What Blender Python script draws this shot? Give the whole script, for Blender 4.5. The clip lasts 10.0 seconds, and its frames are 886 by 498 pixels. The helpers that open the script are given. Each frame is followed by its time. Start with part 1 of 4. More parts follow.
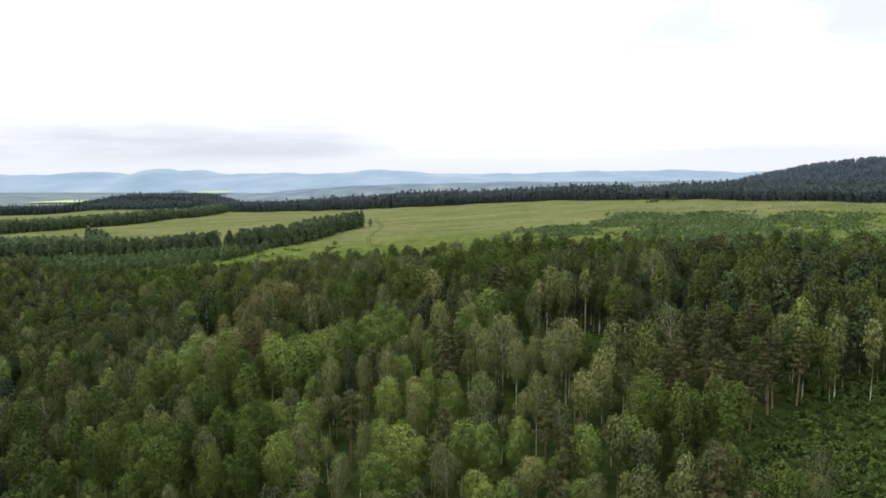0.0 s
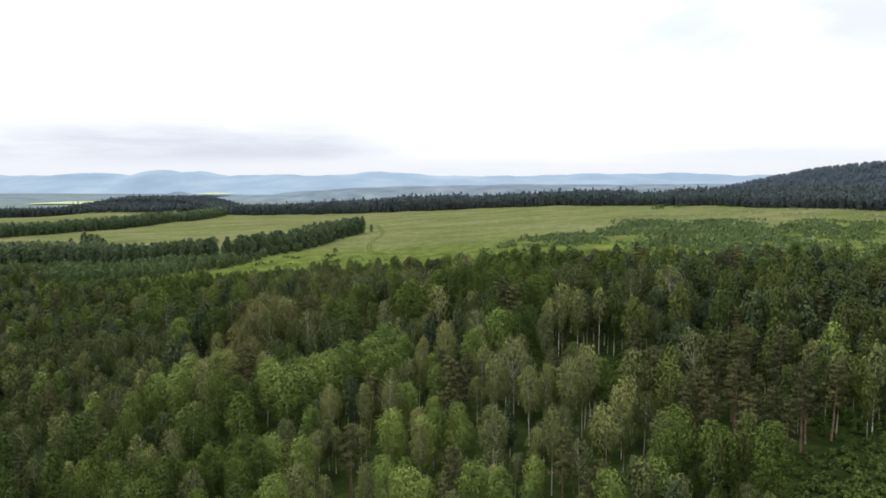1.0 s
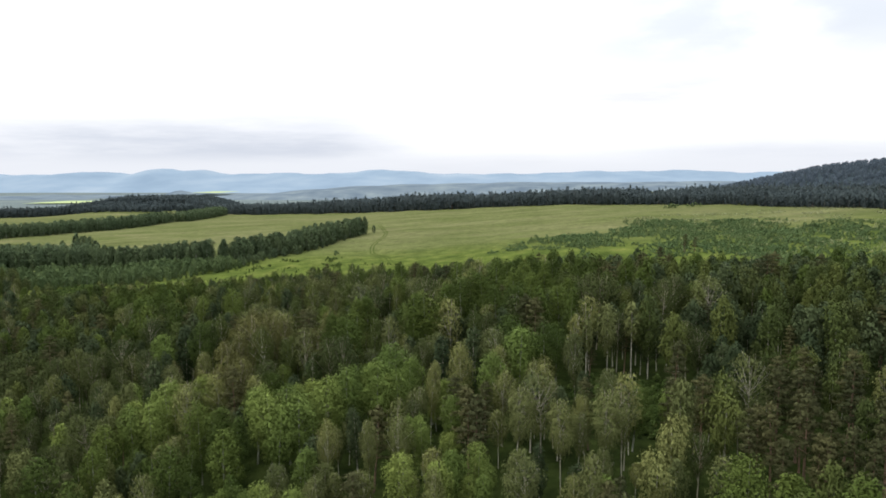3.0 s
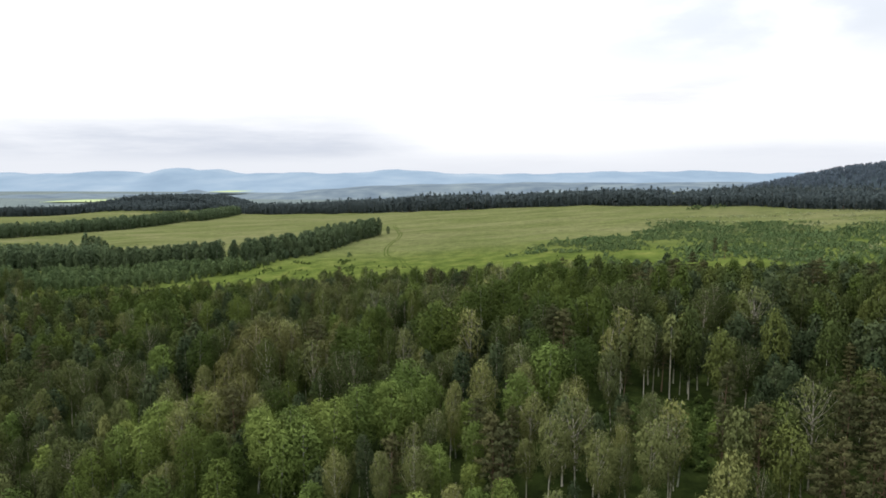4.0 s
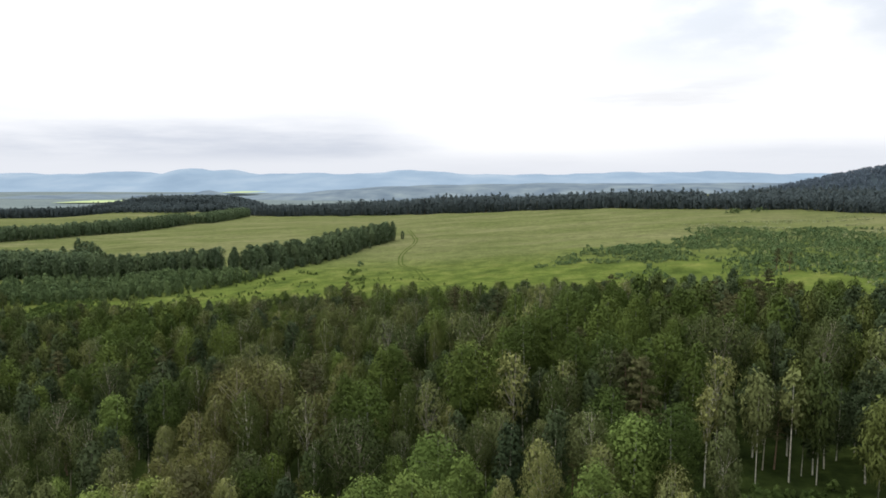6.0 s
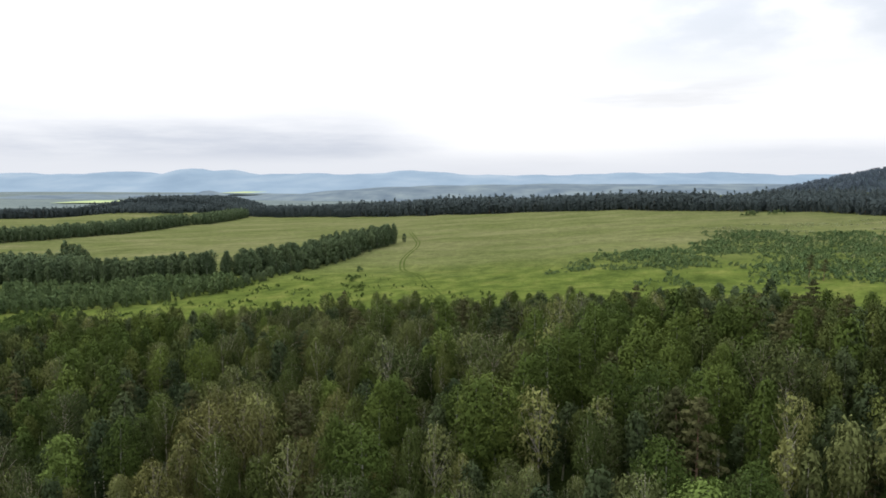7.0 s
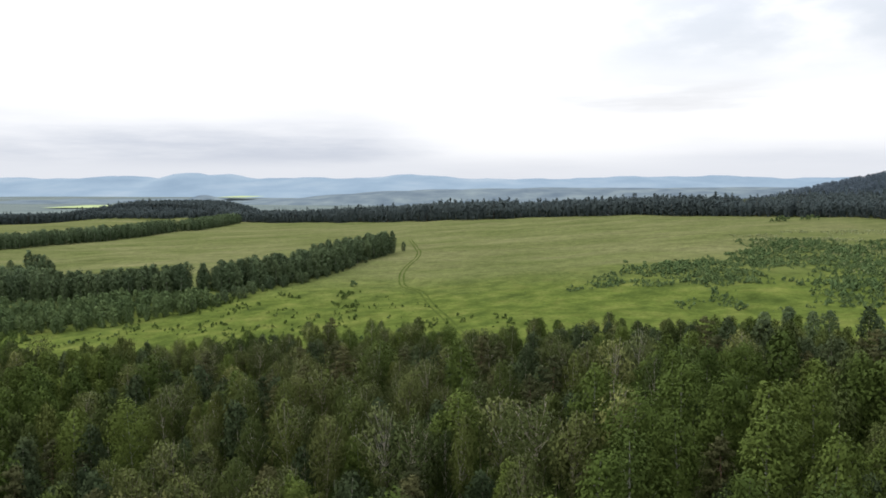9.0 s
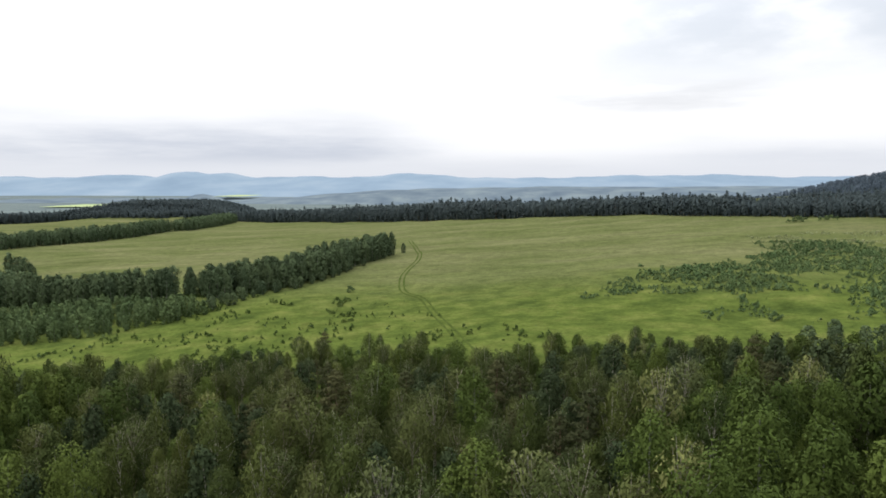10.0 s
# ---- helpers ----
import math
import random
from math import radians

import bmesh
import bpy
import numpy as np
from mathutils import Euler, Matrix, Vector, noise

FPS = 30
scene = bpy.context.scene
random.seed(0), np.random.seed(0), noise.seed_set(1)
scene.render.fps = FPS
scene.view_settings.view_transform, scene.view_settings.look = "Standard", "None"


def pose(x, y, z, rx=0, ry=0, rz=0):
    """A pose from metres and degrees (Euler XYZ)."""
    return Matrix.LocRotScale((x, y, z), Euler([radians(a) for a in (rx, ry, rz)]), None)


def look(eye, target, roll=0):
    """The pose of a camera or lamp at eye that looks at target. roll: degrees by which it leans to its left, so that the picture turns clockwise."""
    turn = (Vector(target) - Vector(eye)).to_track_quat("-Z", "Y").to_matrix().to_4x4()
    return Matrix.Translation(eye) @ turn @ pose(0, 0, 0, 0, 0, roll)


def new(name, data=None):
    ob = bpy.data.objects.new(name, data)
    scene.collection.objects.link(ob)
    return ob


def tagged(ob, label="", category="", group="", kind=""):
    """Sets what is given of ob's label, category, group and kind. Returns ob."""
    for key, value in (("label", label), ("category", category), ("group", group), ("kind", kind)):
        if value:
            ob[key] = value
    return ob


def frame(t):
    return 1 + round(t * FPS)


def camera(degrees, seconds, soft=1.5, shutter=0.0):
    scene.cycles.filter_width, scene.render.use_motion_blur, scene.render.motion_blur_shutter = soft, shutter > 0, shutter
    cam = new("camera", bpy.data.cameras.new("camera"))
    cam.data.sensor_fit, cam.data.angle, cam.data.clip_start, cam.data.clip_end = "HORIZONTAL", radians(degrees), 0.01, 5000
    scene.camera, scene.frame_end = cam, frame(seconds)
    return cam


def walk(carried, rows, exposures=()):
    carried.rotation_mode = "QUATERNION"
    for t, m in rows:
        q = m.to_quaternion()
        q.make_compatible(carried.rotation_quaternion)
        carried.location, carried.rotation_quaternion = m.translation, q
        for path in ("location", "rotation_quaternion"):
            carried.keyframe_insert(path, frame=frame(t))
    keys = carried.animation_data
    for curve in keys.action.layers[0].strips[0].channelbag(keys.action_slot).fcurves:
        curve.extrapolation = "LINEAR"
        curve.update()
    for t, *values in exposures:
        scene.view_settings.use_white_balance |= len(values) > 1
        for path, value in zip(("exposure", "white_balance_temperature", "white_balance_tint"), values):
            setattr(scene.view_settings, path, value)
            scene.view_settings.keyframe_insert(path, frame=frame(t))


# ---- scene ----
cam = camera(62.9, 10.0, soft=1.7)
PATH = [
    (0, (1.024, -0.944, 60.503), (0.993, 1.046, 60.306), -0.2),
    (0.5, (0.341, 3.393, 61.71), (0.311, 5.383, 61.515), -0.1),
    (1, (-0.33, 8.051, 62.773), (-0.362, 10.041, 62.581), 0.0),
    (1.5, (-0.757, 12.112, 63.293), (-0.791, 14.102, 63.099), -0.1),
    (2, (-1.358, 16.429, 63.438), (-1.391, 18.419, 63.241), -0.2),
    (3.5, (-3.205, 30.675, 63.439), (-3.255, 32.665, 63.241), -0.1),
    (4, (-3.939, 37.377, 63.372), (-4.016, 39.366, 63.174), -0.0),
    (4.5, (-5.012, 45.094, 63.513), (-5.106, 47.082, 63.313), 0.0),
    (5, (-6.026, 53.353, 63.578), (-6.133, 55.34, 63.378), 0.1),
    (5.5, (-7.209, 61.797, 63.703), (-7.322, 63.783, 63.502), 0.1),
    (5.7, (-7.681, 65.273, 63.696), (-7.794, 67.26, 63.498), -0.0),
    (7, (-10.629, 88.488, 63.551), (-10.746, 90.475, 63.356), 0.1),
    (7.5, (-11.623, 97.664, 63.441), (-11.741, 99.651, 63.249), 0.0),
    (8, (-12.678, 106.833, 63.383), (-12.795, 108.821, 63.194), -0.1),
    (8.5, (-13.786, 115.731, 63.151), (-13.902, 117.719, 62.964), -0.0),
    (9, (-15.128, 124.34, 62.951), (-15.241, 126.328, 62.767), 0.0),
    (9.5, (-16.316, 132.9, 62.84), (-16.428, 134.888, 62.655), 0.0),
    (10, (-17.548, 141.577, 62.822), (-17.658, 143.566, 62.635), 0.0),
]
walk(cam, [(t, look(eye, target, roll)) for t, eye, target, roll in PATH], [(0, 0.09), (2, 0.05), (4, 0.01), (10, -0.1)])

# ---- light ----
SUN_ELEVATION, SUN_AZIMUTH = radians(52), radians(-60)
world = bpy.data.worlds.new("overcast_sky")
scene.world = world
world.use_nodes = True


def overcast():
    t = world.node_tree
    t.nodes.clear()

    def n(kind, **values):
        node = t.nodes.new(kind)
        for key, value in values.items():
            node.inputs[key].default_value = value
        return node

    def maths(op, a, b=0.0, clamp=False):
        node = t.nodes.new("ShaderNodeMath")
        node.operation, node.use_clamp = op, clamp
        for i, v in enumerate((a, b)):
            if isinstance(v, (int, float)):
                node.inputs[i].default_value = v
            else:
                t.links.new(v, node.inputs[i])
        return node.outputs[0]

    def mix(factor, a, b):
        node = t.nodes.new("ShaderNodeMix")
        node.data_type = "RGBA"
        for socket, v in ((node.inputs[0], factor), (node.inputs[6], a), (node.inputs[7], b)):
            if isinstance(v, (tuple, float)):
                socket.default_value = v
            else:
                t.links.new(v, socket)
        return node.outputs[2]

    def step(value, low, high):
        node = t.nodes.new("ShaderNodeMapRange")
        node.interpolation_type = "SMOOTHSTEP"
        node.inputs[1].default_value, node.inputs[2].default_value = low, high
        t.links.new(value, node.inputs[0])
        return node.outputs[0]

    coord = t.nodes.new("ShaderNodeTexCoord").outputs["Generated"]
    xyz = t.nodes.new("ShaderNodeSeparateXYZ")
    t.links.new(coord, xyz.inputs[0])
    up = maths("MAXIMUM", xyz.outputs[2], 0.0)
    # clouds lie on a flat layer overhead, so they crowd together towards the horizon
    flat = maths("ADD", up, 0.09)
    layer = t.nodes.new("ShaderNodeCombineXYZ")
    t.links.new(maths("DIVIDE", xyz.outputs[0], flat), layer.inputs[0])
    t.links.new(maths("DIVIDE", xyz.outputs[1], flat), layer.inputs[1])
    layer.inputs[2].default_value = CLOUD_SEED

    def clouds(scale, detail):
        node = n("ShaderNodeTexNoise", Scale=scale, Detail=detail, Roughness=0.55)
        t.links.new(layer.outputs[0], node.inputs["Vector"])
        return node.outputs[0]

    sky = t.nodes.new("ShaderNodeTexSky")
    sky.sky_type, sky.sun_disc = "NISHITA", False
    sky.sun_elevation, sky.sun_rotation = SUN_ELEVATION, SUN_AZIMUTH
    blue = t.nodes.new("ShaderNodeVectorMath")
    blue.operation = "SCALE"
    blue.inputs[3].default_value = 0.1
    t.links.new(sky.outputs[0], blue.inputs[0])
    thin = mix(0.66, blue.outputs[0], (0.82, 0.88, 0.985, 1))
    # flat strata of cloud, drawn out along the horizon
    drawn = t.nodes.new("ShaderNodeVectorMath")
    drawn.operation = "MULTIPLY"
    drawn.inputs[1].default_value = (2.4, 2.4, 19.0)
    t.links.new(coord, drawn.inputs[0])

    def strata(scale, detail, low, high):
        node = n("ShaderNodeTexNoise", Scale=scale, Detail=detail, Roughness=0.6)
        t.links.new(drawn.outputs[0], node.inputs["Vector"])
        return step(node.outputs[0], low, high)

    side = step(maths("ADD", xyz.outputs[0], maths("MULTIPLY", clouds(0.5, 3.0), 0.45)), 0.10, 0.52)
    # bright cloud sheet, thinner towards the east where some blue-grey shows
    sheet = mix(maths("MULTIPLY", step(clouds(0.34, 5.0), 0.50, 0.80), 0.5), (1.32, 1.33, 1.36, 1), (0.95, 0.97, 1.02, 1))
    slant = t.nodes.new("ShaderNodeMapping")
    slant.inputs["Rotation"].default_value = (0, radians(24), 0)
    slant.inputs["Scale"].default_value = (3.2, 3.2, 9.0)
    t.links.new(coord, slant.inputs[0])
    wisps = n("ShaderNodeTexNoise", Scale=1.15, Detail=7.0, Roughness=0.55)
    t.links.new(slant.outputs[0], wisps.inputs["Vector"])
    gaps = maths("MULTIPLY", step(wisps.outputs[0], 0.30, 0.60), step(up, 0.08, 0.19))
    sheet = mix(maths("MULTIPLY", maths("MULTIPLY", gaps, 0.65), side), sheet, thin)
    streak = maths("MULTIPLY", strata(0.9, 5.0, 0.44, 0.66), maths("MULTIPLY", step(up, 0.075, 0.10), step(up, 0.145, 0.11)))
    streak = maths("MULTIPLY", streak, maths("MULTIPLY", step(xyz.outputs[0], 0.0, 0.16), step(xyz.outputs[0], 0.42, 0.30)))
    sheet = mix(maths("MULTIPLY", streak, 0.6), sheet, (0.84, 0.86, 0.91, 1))
    # grey cloud base low down, heaviest in the west
    west = step(xyz.outputs[0], 0.04, -0.20)
    bank = maths("MULTIPLY", step(maths("ADD", up, maths("MULTIPLY", maths("SUBTRACT", 1.0, west), 0.035)), 0.112, 0.045), step(up, 0.004, 0.034))
    where = maths("ADD", west, maths("MULTIPLY", step(xyz.outputs[0], 0.10, 0.40), 0.75))
    bank = maths("MULTIPLY", maths("MULTIPLY", bank, maths("ADD", maths("MULTIPLY", strata(1.0, 6.0, 0.30, 0.66), 0.65), 0.35)), maths("ADD", maths("MULTIPLY", where, 0.75), 0.2))
    sheet = mix(bank, sheet, (0.735, 0.795, 0.92, 1))
    mist = step(up, 0.050, 0.008)
    sheet = mix(maths("MULTIPLY", mist, 0.75), sheet, (0.96, 1.0, 1.09, 1))
    # an overcast sky is brightest overhead
    lift = t.nodes.new("ShaderNodeVectorMath")
    lift.operation = "SCALE"
    t.links.new(sheet, lift.inputs[0])
    t.links.new(maths("ADD", maths("MULTIPLY", up, 1.0), 0.80), lift.inputs[3])
    out = n("ShaderNodeOutputWorld")
    back = n("ShaderNodeBackground", Strength=1.0)
    t.links.new(lift.outputs[0], back.inputs[0])
    t.links.new(back.outputs[0], out.inputs[0])


CLOUD_SEED = 3.7
overcast()
sun = new("sun", bpy.data.lights.new("sun", "SUN"))
sun.data.energy, sun.data.angle, sun.data.color = 1.35, radians(14), (1.0, 0.95, 0.86)
sun.matrix_world = look((0, 0, 400), Vector((0, 0, 400)) - Vector((math.sin(SUN_AZIMUTH) * math.cos(SUN_ELEVATION), math.cos(SUN_AZIMUTH) * math.cos(SUN_ELEVATION), math.sin(SUN_ELEVATION))))
scene.view_settings.exposure = 0.0


# ---- materials ----
def nodes_of(name):
    m = bpy.data.materials.new(name)
    m.use_nodes = True
    t = m.node_tree
    return m, t, t.nodes["Principled BSDF"], t.nodes["Material Output"]


def ramp_into(t, value, colours, positions=None):
    ramp = t.nodes.new("ShaderNodeValToRGB")
    e = ramp.color_ramp.elements
    while len(e) < len(colours):
        e.new(0.5)
    for i, c in enumerate(colours):
        e[i].position = positions[i] if positions else i / (len(colours) - 1)
        e[i].color = (*c, 1)
    t.links.new(value, ramp.inputs[0])
    return ramp.outputs[0]


def blend(t, factor, a, b, how="MIX"):
    node = t.nodes.new("ShaderNodeMix")
    node.data_type, node.blend_type = "RGBA", how
    for socket, v in ((node.inputs[0], factor), (node.inputs[6], a), (node.inputs[7], b)):
        if isinstance(v, (tuple, float, int)):
            socket.default_value = v
        else:
            t.links.new(v, socket)
    return node.outputs[2]


def noise_of(t, scale, detail=3.0, stretch=(1, 1, 1), turn=0.0, rough=0.55):
    geo = t.nodes.new("ShaderNodeNewGeometry")
    place = t.nodes.new("ShaderNodeMapping")
    place.inputs["Scale"].default_value = stretch
    place.inputs["Rotation"].default_value = (0, 0, radians(turn))
    t.links.new(geo.outputs["Position"], place.inputs[0])
    node = t.nodes.new("ShaderNodeTexNoise")
    node.inputs["Scale"].default_value, node.inputs["Detail"].default_value, node.inputs["Roughness"].default_value = scale, detail, rough
    t.links.new(place.outputs[0], node.inputs["Vector"])
    return node.outputs[0]


TONES = {}


def foliage(name, dark, mid, light, through_light=0.12, tone=None):
    """Leaves: each leaf cluster and each tree differs a little in tone; some light comes through."""
    m, t, shader, out = nodes_of(name)
    geo = t.nodes.new("ShaderNodeNewGeometry")
    info = t.nodes.new("ShaderNodeObjectInfo")
    leaf = t.nodes.new("ShaderNodeMath")
    leaf.operation = "MULTIPLY"
    leaf.inputs[1].default_value = 0.10
    t.links.new(geo.outputs["Random Per Island"], leaf.inputs[0])
    add = t.nodes.new("ShaderNodeMath")
    add.operation = "MULTIPLY_ADD"
    add.inputs[1].default_value = 0.90
    if tone is None:
        t.links.new(info.outputs["Random"], add.inputs[0])
        TONES[name] = [foliage(name + "_" + word, dark, mid, light, through_light, v) for word, v in (("deep", 0.15), ("even", 0.5), ("pale", 0.85))]
    else:
        add.inputs[0].default_value = tone
    t.links.new(leaf.outputs[0], add.inputs[2])
    colour = ramp_into(t, add.outputs[0], (dark, mid, light))
    stand = noise_of(t, 0.035, 2.0)
    colour = blend(t, ramp_into(t, stand, ((0.0,) * 3, (0.5,) * 3), (0.35, 0.7)), colour, (*[c * 0.9 for c in light], 1))
    t.links.new(colour, shader.inputs["Base Color"])
    shader.inputs["Roughness"].default_value = 0.7
    shader.inputs["Specular IOR Level"].default_value = 0.03
    glow = t.nodes.new("ShaderNodeBsdfTranslucent")
    t.links.new(colour, glow.inputs[0])
    both = t.nodes.new("ShaderNodeMixShader")
    both.inputs[0].default_value = through_light
    t.links.new(shader.outputs[0], both.inputs[1])
    t.links.new(glow.outputs[0], both.inputs[2])
    t.links.new(both.outputs[0], out.inputs[0])
    return m


def bark(name, light, dark, band):
    m, t, shader, out = nodes_of(name)
    marks = noise_of(t, 1.0, 3.0, (3, 3, band))
    t.links.new(ramp_into(t, marks, (dark, light, light), (0.36, 0.5, 1.0)), shader.inputs["Base Color"])
    shader.inputs["Roughness"].default_value = 0.85
    bump = t.nodes.new("ShaderNodeBump")
    bump.inputs["Strength"].default_value, bump.inputs["Distance"].default_value = 0.5, 0.03
    t.links.new(marks, bump.inputs["Height"])
    t.links.new(bump.outputs[0], shader.inputs["Normal"])
    return m


BIRCH_BARK = bark("birch_bark", (0.60, 0.56, 0.45), (0.10, 0.09, 0.08), 7)
PINE_BARK = bark("pine_bark", (0.20, 0.125, 0.08), (0.08, 0.055, 0.042), 3)
ASPEN_BARK = bark("aspen_bark", (0.30, 0.31, 0.24), (0.10, 0.10, 0.08), 4)
DEAD_BARK = bark("dead_bark", (0.38, 0.35, 0.28), (0.20, 0.18, 0.15), 4)
OLD_BARK = bark("old_birch_bark", (0.40, 0.36, 0.27), (0.14, 0.12, 0.10), 6)
# birch and aspen leaf colours are raised for brighter light on the near stands
BIRCH_LEAF = foliage("birch_leaf", (0.060, 0.078, 0.032), (0.112, 0.131, 0.049), (0.196, 0.206, 0.070))
DEEP_BIRCH_LEAF = foliage("deep_birch_leaf", (0.032, 0.048, 0.016), (0.058, 0.080, 0.024), (0.106, 0.124, 0.034))
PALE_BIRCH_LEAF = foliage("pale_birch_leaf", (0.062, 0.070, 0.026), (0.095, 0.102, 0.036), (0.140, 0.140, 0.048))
ASPEN_LEAF = foliage("aspen_leaf", (0.062, 0.098, 0.025), (0.112, 0.160, 0.040), (0.182, 0.224, 0.056))
DEEP_ASPEN_LEAF = foliage("deep_aspen_leaf", (0.034, 0.054, 0.014), (0.060, 0.090, 0.021), (0.102, 0.134, 0.031))
DARK_LEAF = foliage("dark_leaf", (0.028, 0.043, 0.021), (0.043, 0.061, 0.028), (0.068, 0.088, 0.039))
OLD_LEAF = foliage("old_birch_leaf", (0.036, 0.050, 0.019), (0.060, 0.078, 0.027), (0.102, 0.117, 0.038))
BELT_LEAF = foliage("belt_leaf", (0.052, 0.078, 0.041), (0.074, 0.106, 0.052), (0.104, 0.140, 0.066))
YOUNG_LEAF = foliage("young_belt_leaf", (0.068, 0.104, 0.044), (0.094, 0.138, 0.056), (0.128, 0.176, 0.070))
PINE_NEEDLE = foliage("pine_needle", (0.037, 0.046, 0.021), (0.062, 0.069, 0.031), (0.102, 0.101, 0.043), 0.1)
SPRUCE_NEEDLE = foliage("spruce_needle", (0.016, 0.027, 0.016), (0.026, 0.038, 0.022), (0.040, 0.053, 0.029), 0.1)
SHRUB_LEAF = foliage("shrub_leaf", (0.054, 0.094, 0.038), (0.084, 0.132, 0.052), (0.126, 0.174, 0.068))
UNDER_LEAF = foliage("undergrowth_leaf", (0.046, 0.080, 0.021), (0.072, 0.114, 0.030), (0.112, 0.154, 0.043))
DRY_LEAF = foliage("dry_grass_leaf", (0.18, 0.22, 0.10), (0.25, 0.28, 0.14), (0.33, 0.34, 0.20), 0.05)
# distance haze is mixed into these two leaf colours, bluer on the hill
HAZY_FAR_LEAF = foliage("hazy_distant_leaf", (0.068, 0.089, 0.094), (0.076, 0.098, 0.101), (0.086, 0.109, 0.109), 0.35)
HAZY_HILL_LEAF = foliage("hazy_hillside_leaf", (0.100, 0.130, 0.162), (0.109, 0.140, 0.170), (0.118, 0.150, 0.178), 0.35)


def meadow():
    m, t, shader, out = nodes_of("meadow_grass")
    hay = ramp_into(t, noise_of(t, 0.02, 5.0, (1, 2.2, 1), 12), ((0.086, 0.105, 0.036), (0.116, 0.130, 0.052), (0.154, 0.155, 0.075)), (0.3, 0.5, 0.75))
    streak = ramp_into(t, noise_of(t, 0.05, 4.0, (0.35, 2.6, 1), -8), ((0.80,) * 3, (1.0,) * 3, (1.12,) * 3), (0.3, 0.52, 0.8))
    hay = blend(t, 0.8, hay, streak, "MULTIPLY")
    lush = ramp_into(t, noise_of(t, 0.11, 5.0), ((0.050, 0.073, 0.018), (0.084, 0.113, 0.026), (0.134, 0.151, 0.042)), (0.3, 0.5, 0.75))
    # the wet meadow next to the woods is greener than the hayfield on the hill
    geo = t.nodes.new("ShaderNodeNewGeometry")
    xyz = t.nodes.new("ShaderNodeSeparateXYZ")
    t.links.new(geo.outputs["Position"], xyz.inputs[0])
    wave = t.nodes.new("ShaderNodeMath")
    wave.operation = "MULTIPLY_ADD"
    wave.inputs[1].default_value = 150.0
    t.links.new(noise_of(t, 0.012, 4.0), wave.inputs[0])
    t.links.new(xyz.outputs[1], wave.inputs[2])
    fade = t.nodes.new("ShaderNodeMapRange")
    fade.interpolation_type = "SMOOTHSTEP"
    fade.inputs[1].default_value, fade.inputs[2].default_value = 400.0, 520.0
    t.links.new(wave.outputs[0], fade.inputs[0])
    colour = blend(t, fade.outputs[0], lush, hay)
    # dark litter and low plants under the trees, painted darker still for the shade in the gaps
    shaded_litter = ramp_into(t, noise_of(t, 0.25, 5.0), ((0.014, 0.021, 0.007), (0.024, 0.036, 0.010), (0.040, 0.055, 0.016)), (0.3, 0.5, 0.75))
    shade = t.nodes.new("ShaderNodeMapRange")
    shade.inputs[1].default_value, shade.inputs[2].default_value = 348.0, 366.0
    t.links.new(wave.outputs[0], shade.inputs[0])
    colour = blend(t, shade.outputs[0], shaded_litter, colour)
    # woods and pastures down in the valley, with the haze over them mixed into the colour
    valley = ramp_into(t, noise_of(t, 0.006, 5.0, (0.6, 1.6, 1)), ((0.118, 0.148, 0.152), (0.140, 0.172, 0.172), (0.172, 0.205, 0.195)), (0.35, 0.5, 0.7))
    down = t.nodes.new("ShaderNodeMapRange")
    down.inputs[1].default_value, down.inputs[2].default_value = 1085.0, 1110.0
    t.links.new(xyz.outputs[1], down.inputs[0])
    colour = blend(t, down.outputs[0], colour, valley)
    # the far hill is wooded down to its foot; shade between its trees is put into this floor colour
    top = t.nodes.new("ShaderNodeMapRange")
    top.inputs[1].default_value, top.inputs[2].default_value = 2.0, 14.0
    t.links.new(xyz.outputs[2], top.inputs[0])
    shaded = t.nodes.new("ShaderNodeMath")
    shaded.operation = "MULTIPLY"
    t.links.new(top.outputs[0], shaded.inputs[0])
    t.links.new(down.outputs[0], shaded.inputs[1])
    colour = blend(t, shaded.outputs[0], colour, (0.040, 0.054, 0.062, 1))
    tuft = ramp_into(t, noise_of(t, 0.2, 7.0, (1.0, 1.1, 1), 20, rough=0.7), ((0.55,) * 3, (0.95,) * 3, (1.4, 1.35, 1.3)), (0.33, 0.5, 0.68))
    colour = blend(t, 0.55, colour, tuft, "MULTIPLY")
    fine = ramp_into(t, noise_of(t, 0.9, 6.0, rough=0.7), ((0.55,) * 3, (1.0,) * 3, (1.35,) * 3), (0.33, 0.5, 0.7))
    colour = blend(t, 0.55, colour, fine, "MULTIPLY")
    t.links.new(colour, shader.inputs["Base Color"])
    shader.inputs["Roughness"].default_value = 1.0
    shader.inputs["Specular IOR Level"].default_value = 0.0
    bump = t.nodes.new("ShaderNodeBump")
    bump.inputs["Strength"].default_value, bump.inputs["Distance"].default_value = 0.7, 0.5
    t.links.new(noise_of(t, 0.5, 6.0), bump.inputs["Height"])
    t.links.new(bump.outputs[0], shader.inputs["Normal"])
    return m


def plain(name, colours, scale, rough=0.9, glow=0.0, stretch=(1, 1, 1), detail=5.0):
    m, t, shader, out = nodes_of(name)
    colour = ramp_into(t, noise_of(t, scale, detail, stretch), colours, (0.32, 0.5, 0.7))
    t.links.new(colour, shader.inputs["Base Color"])
    shader.inputs["Roughness"].default_value = rough
    shader.inputs["Specular IOR Level"].default_value = 0.0
    # only the hazy backdrops glow; the emission lightens them as haze would
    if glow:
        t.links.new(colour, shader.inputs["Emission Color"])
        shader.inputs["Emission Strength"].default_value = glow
    return m


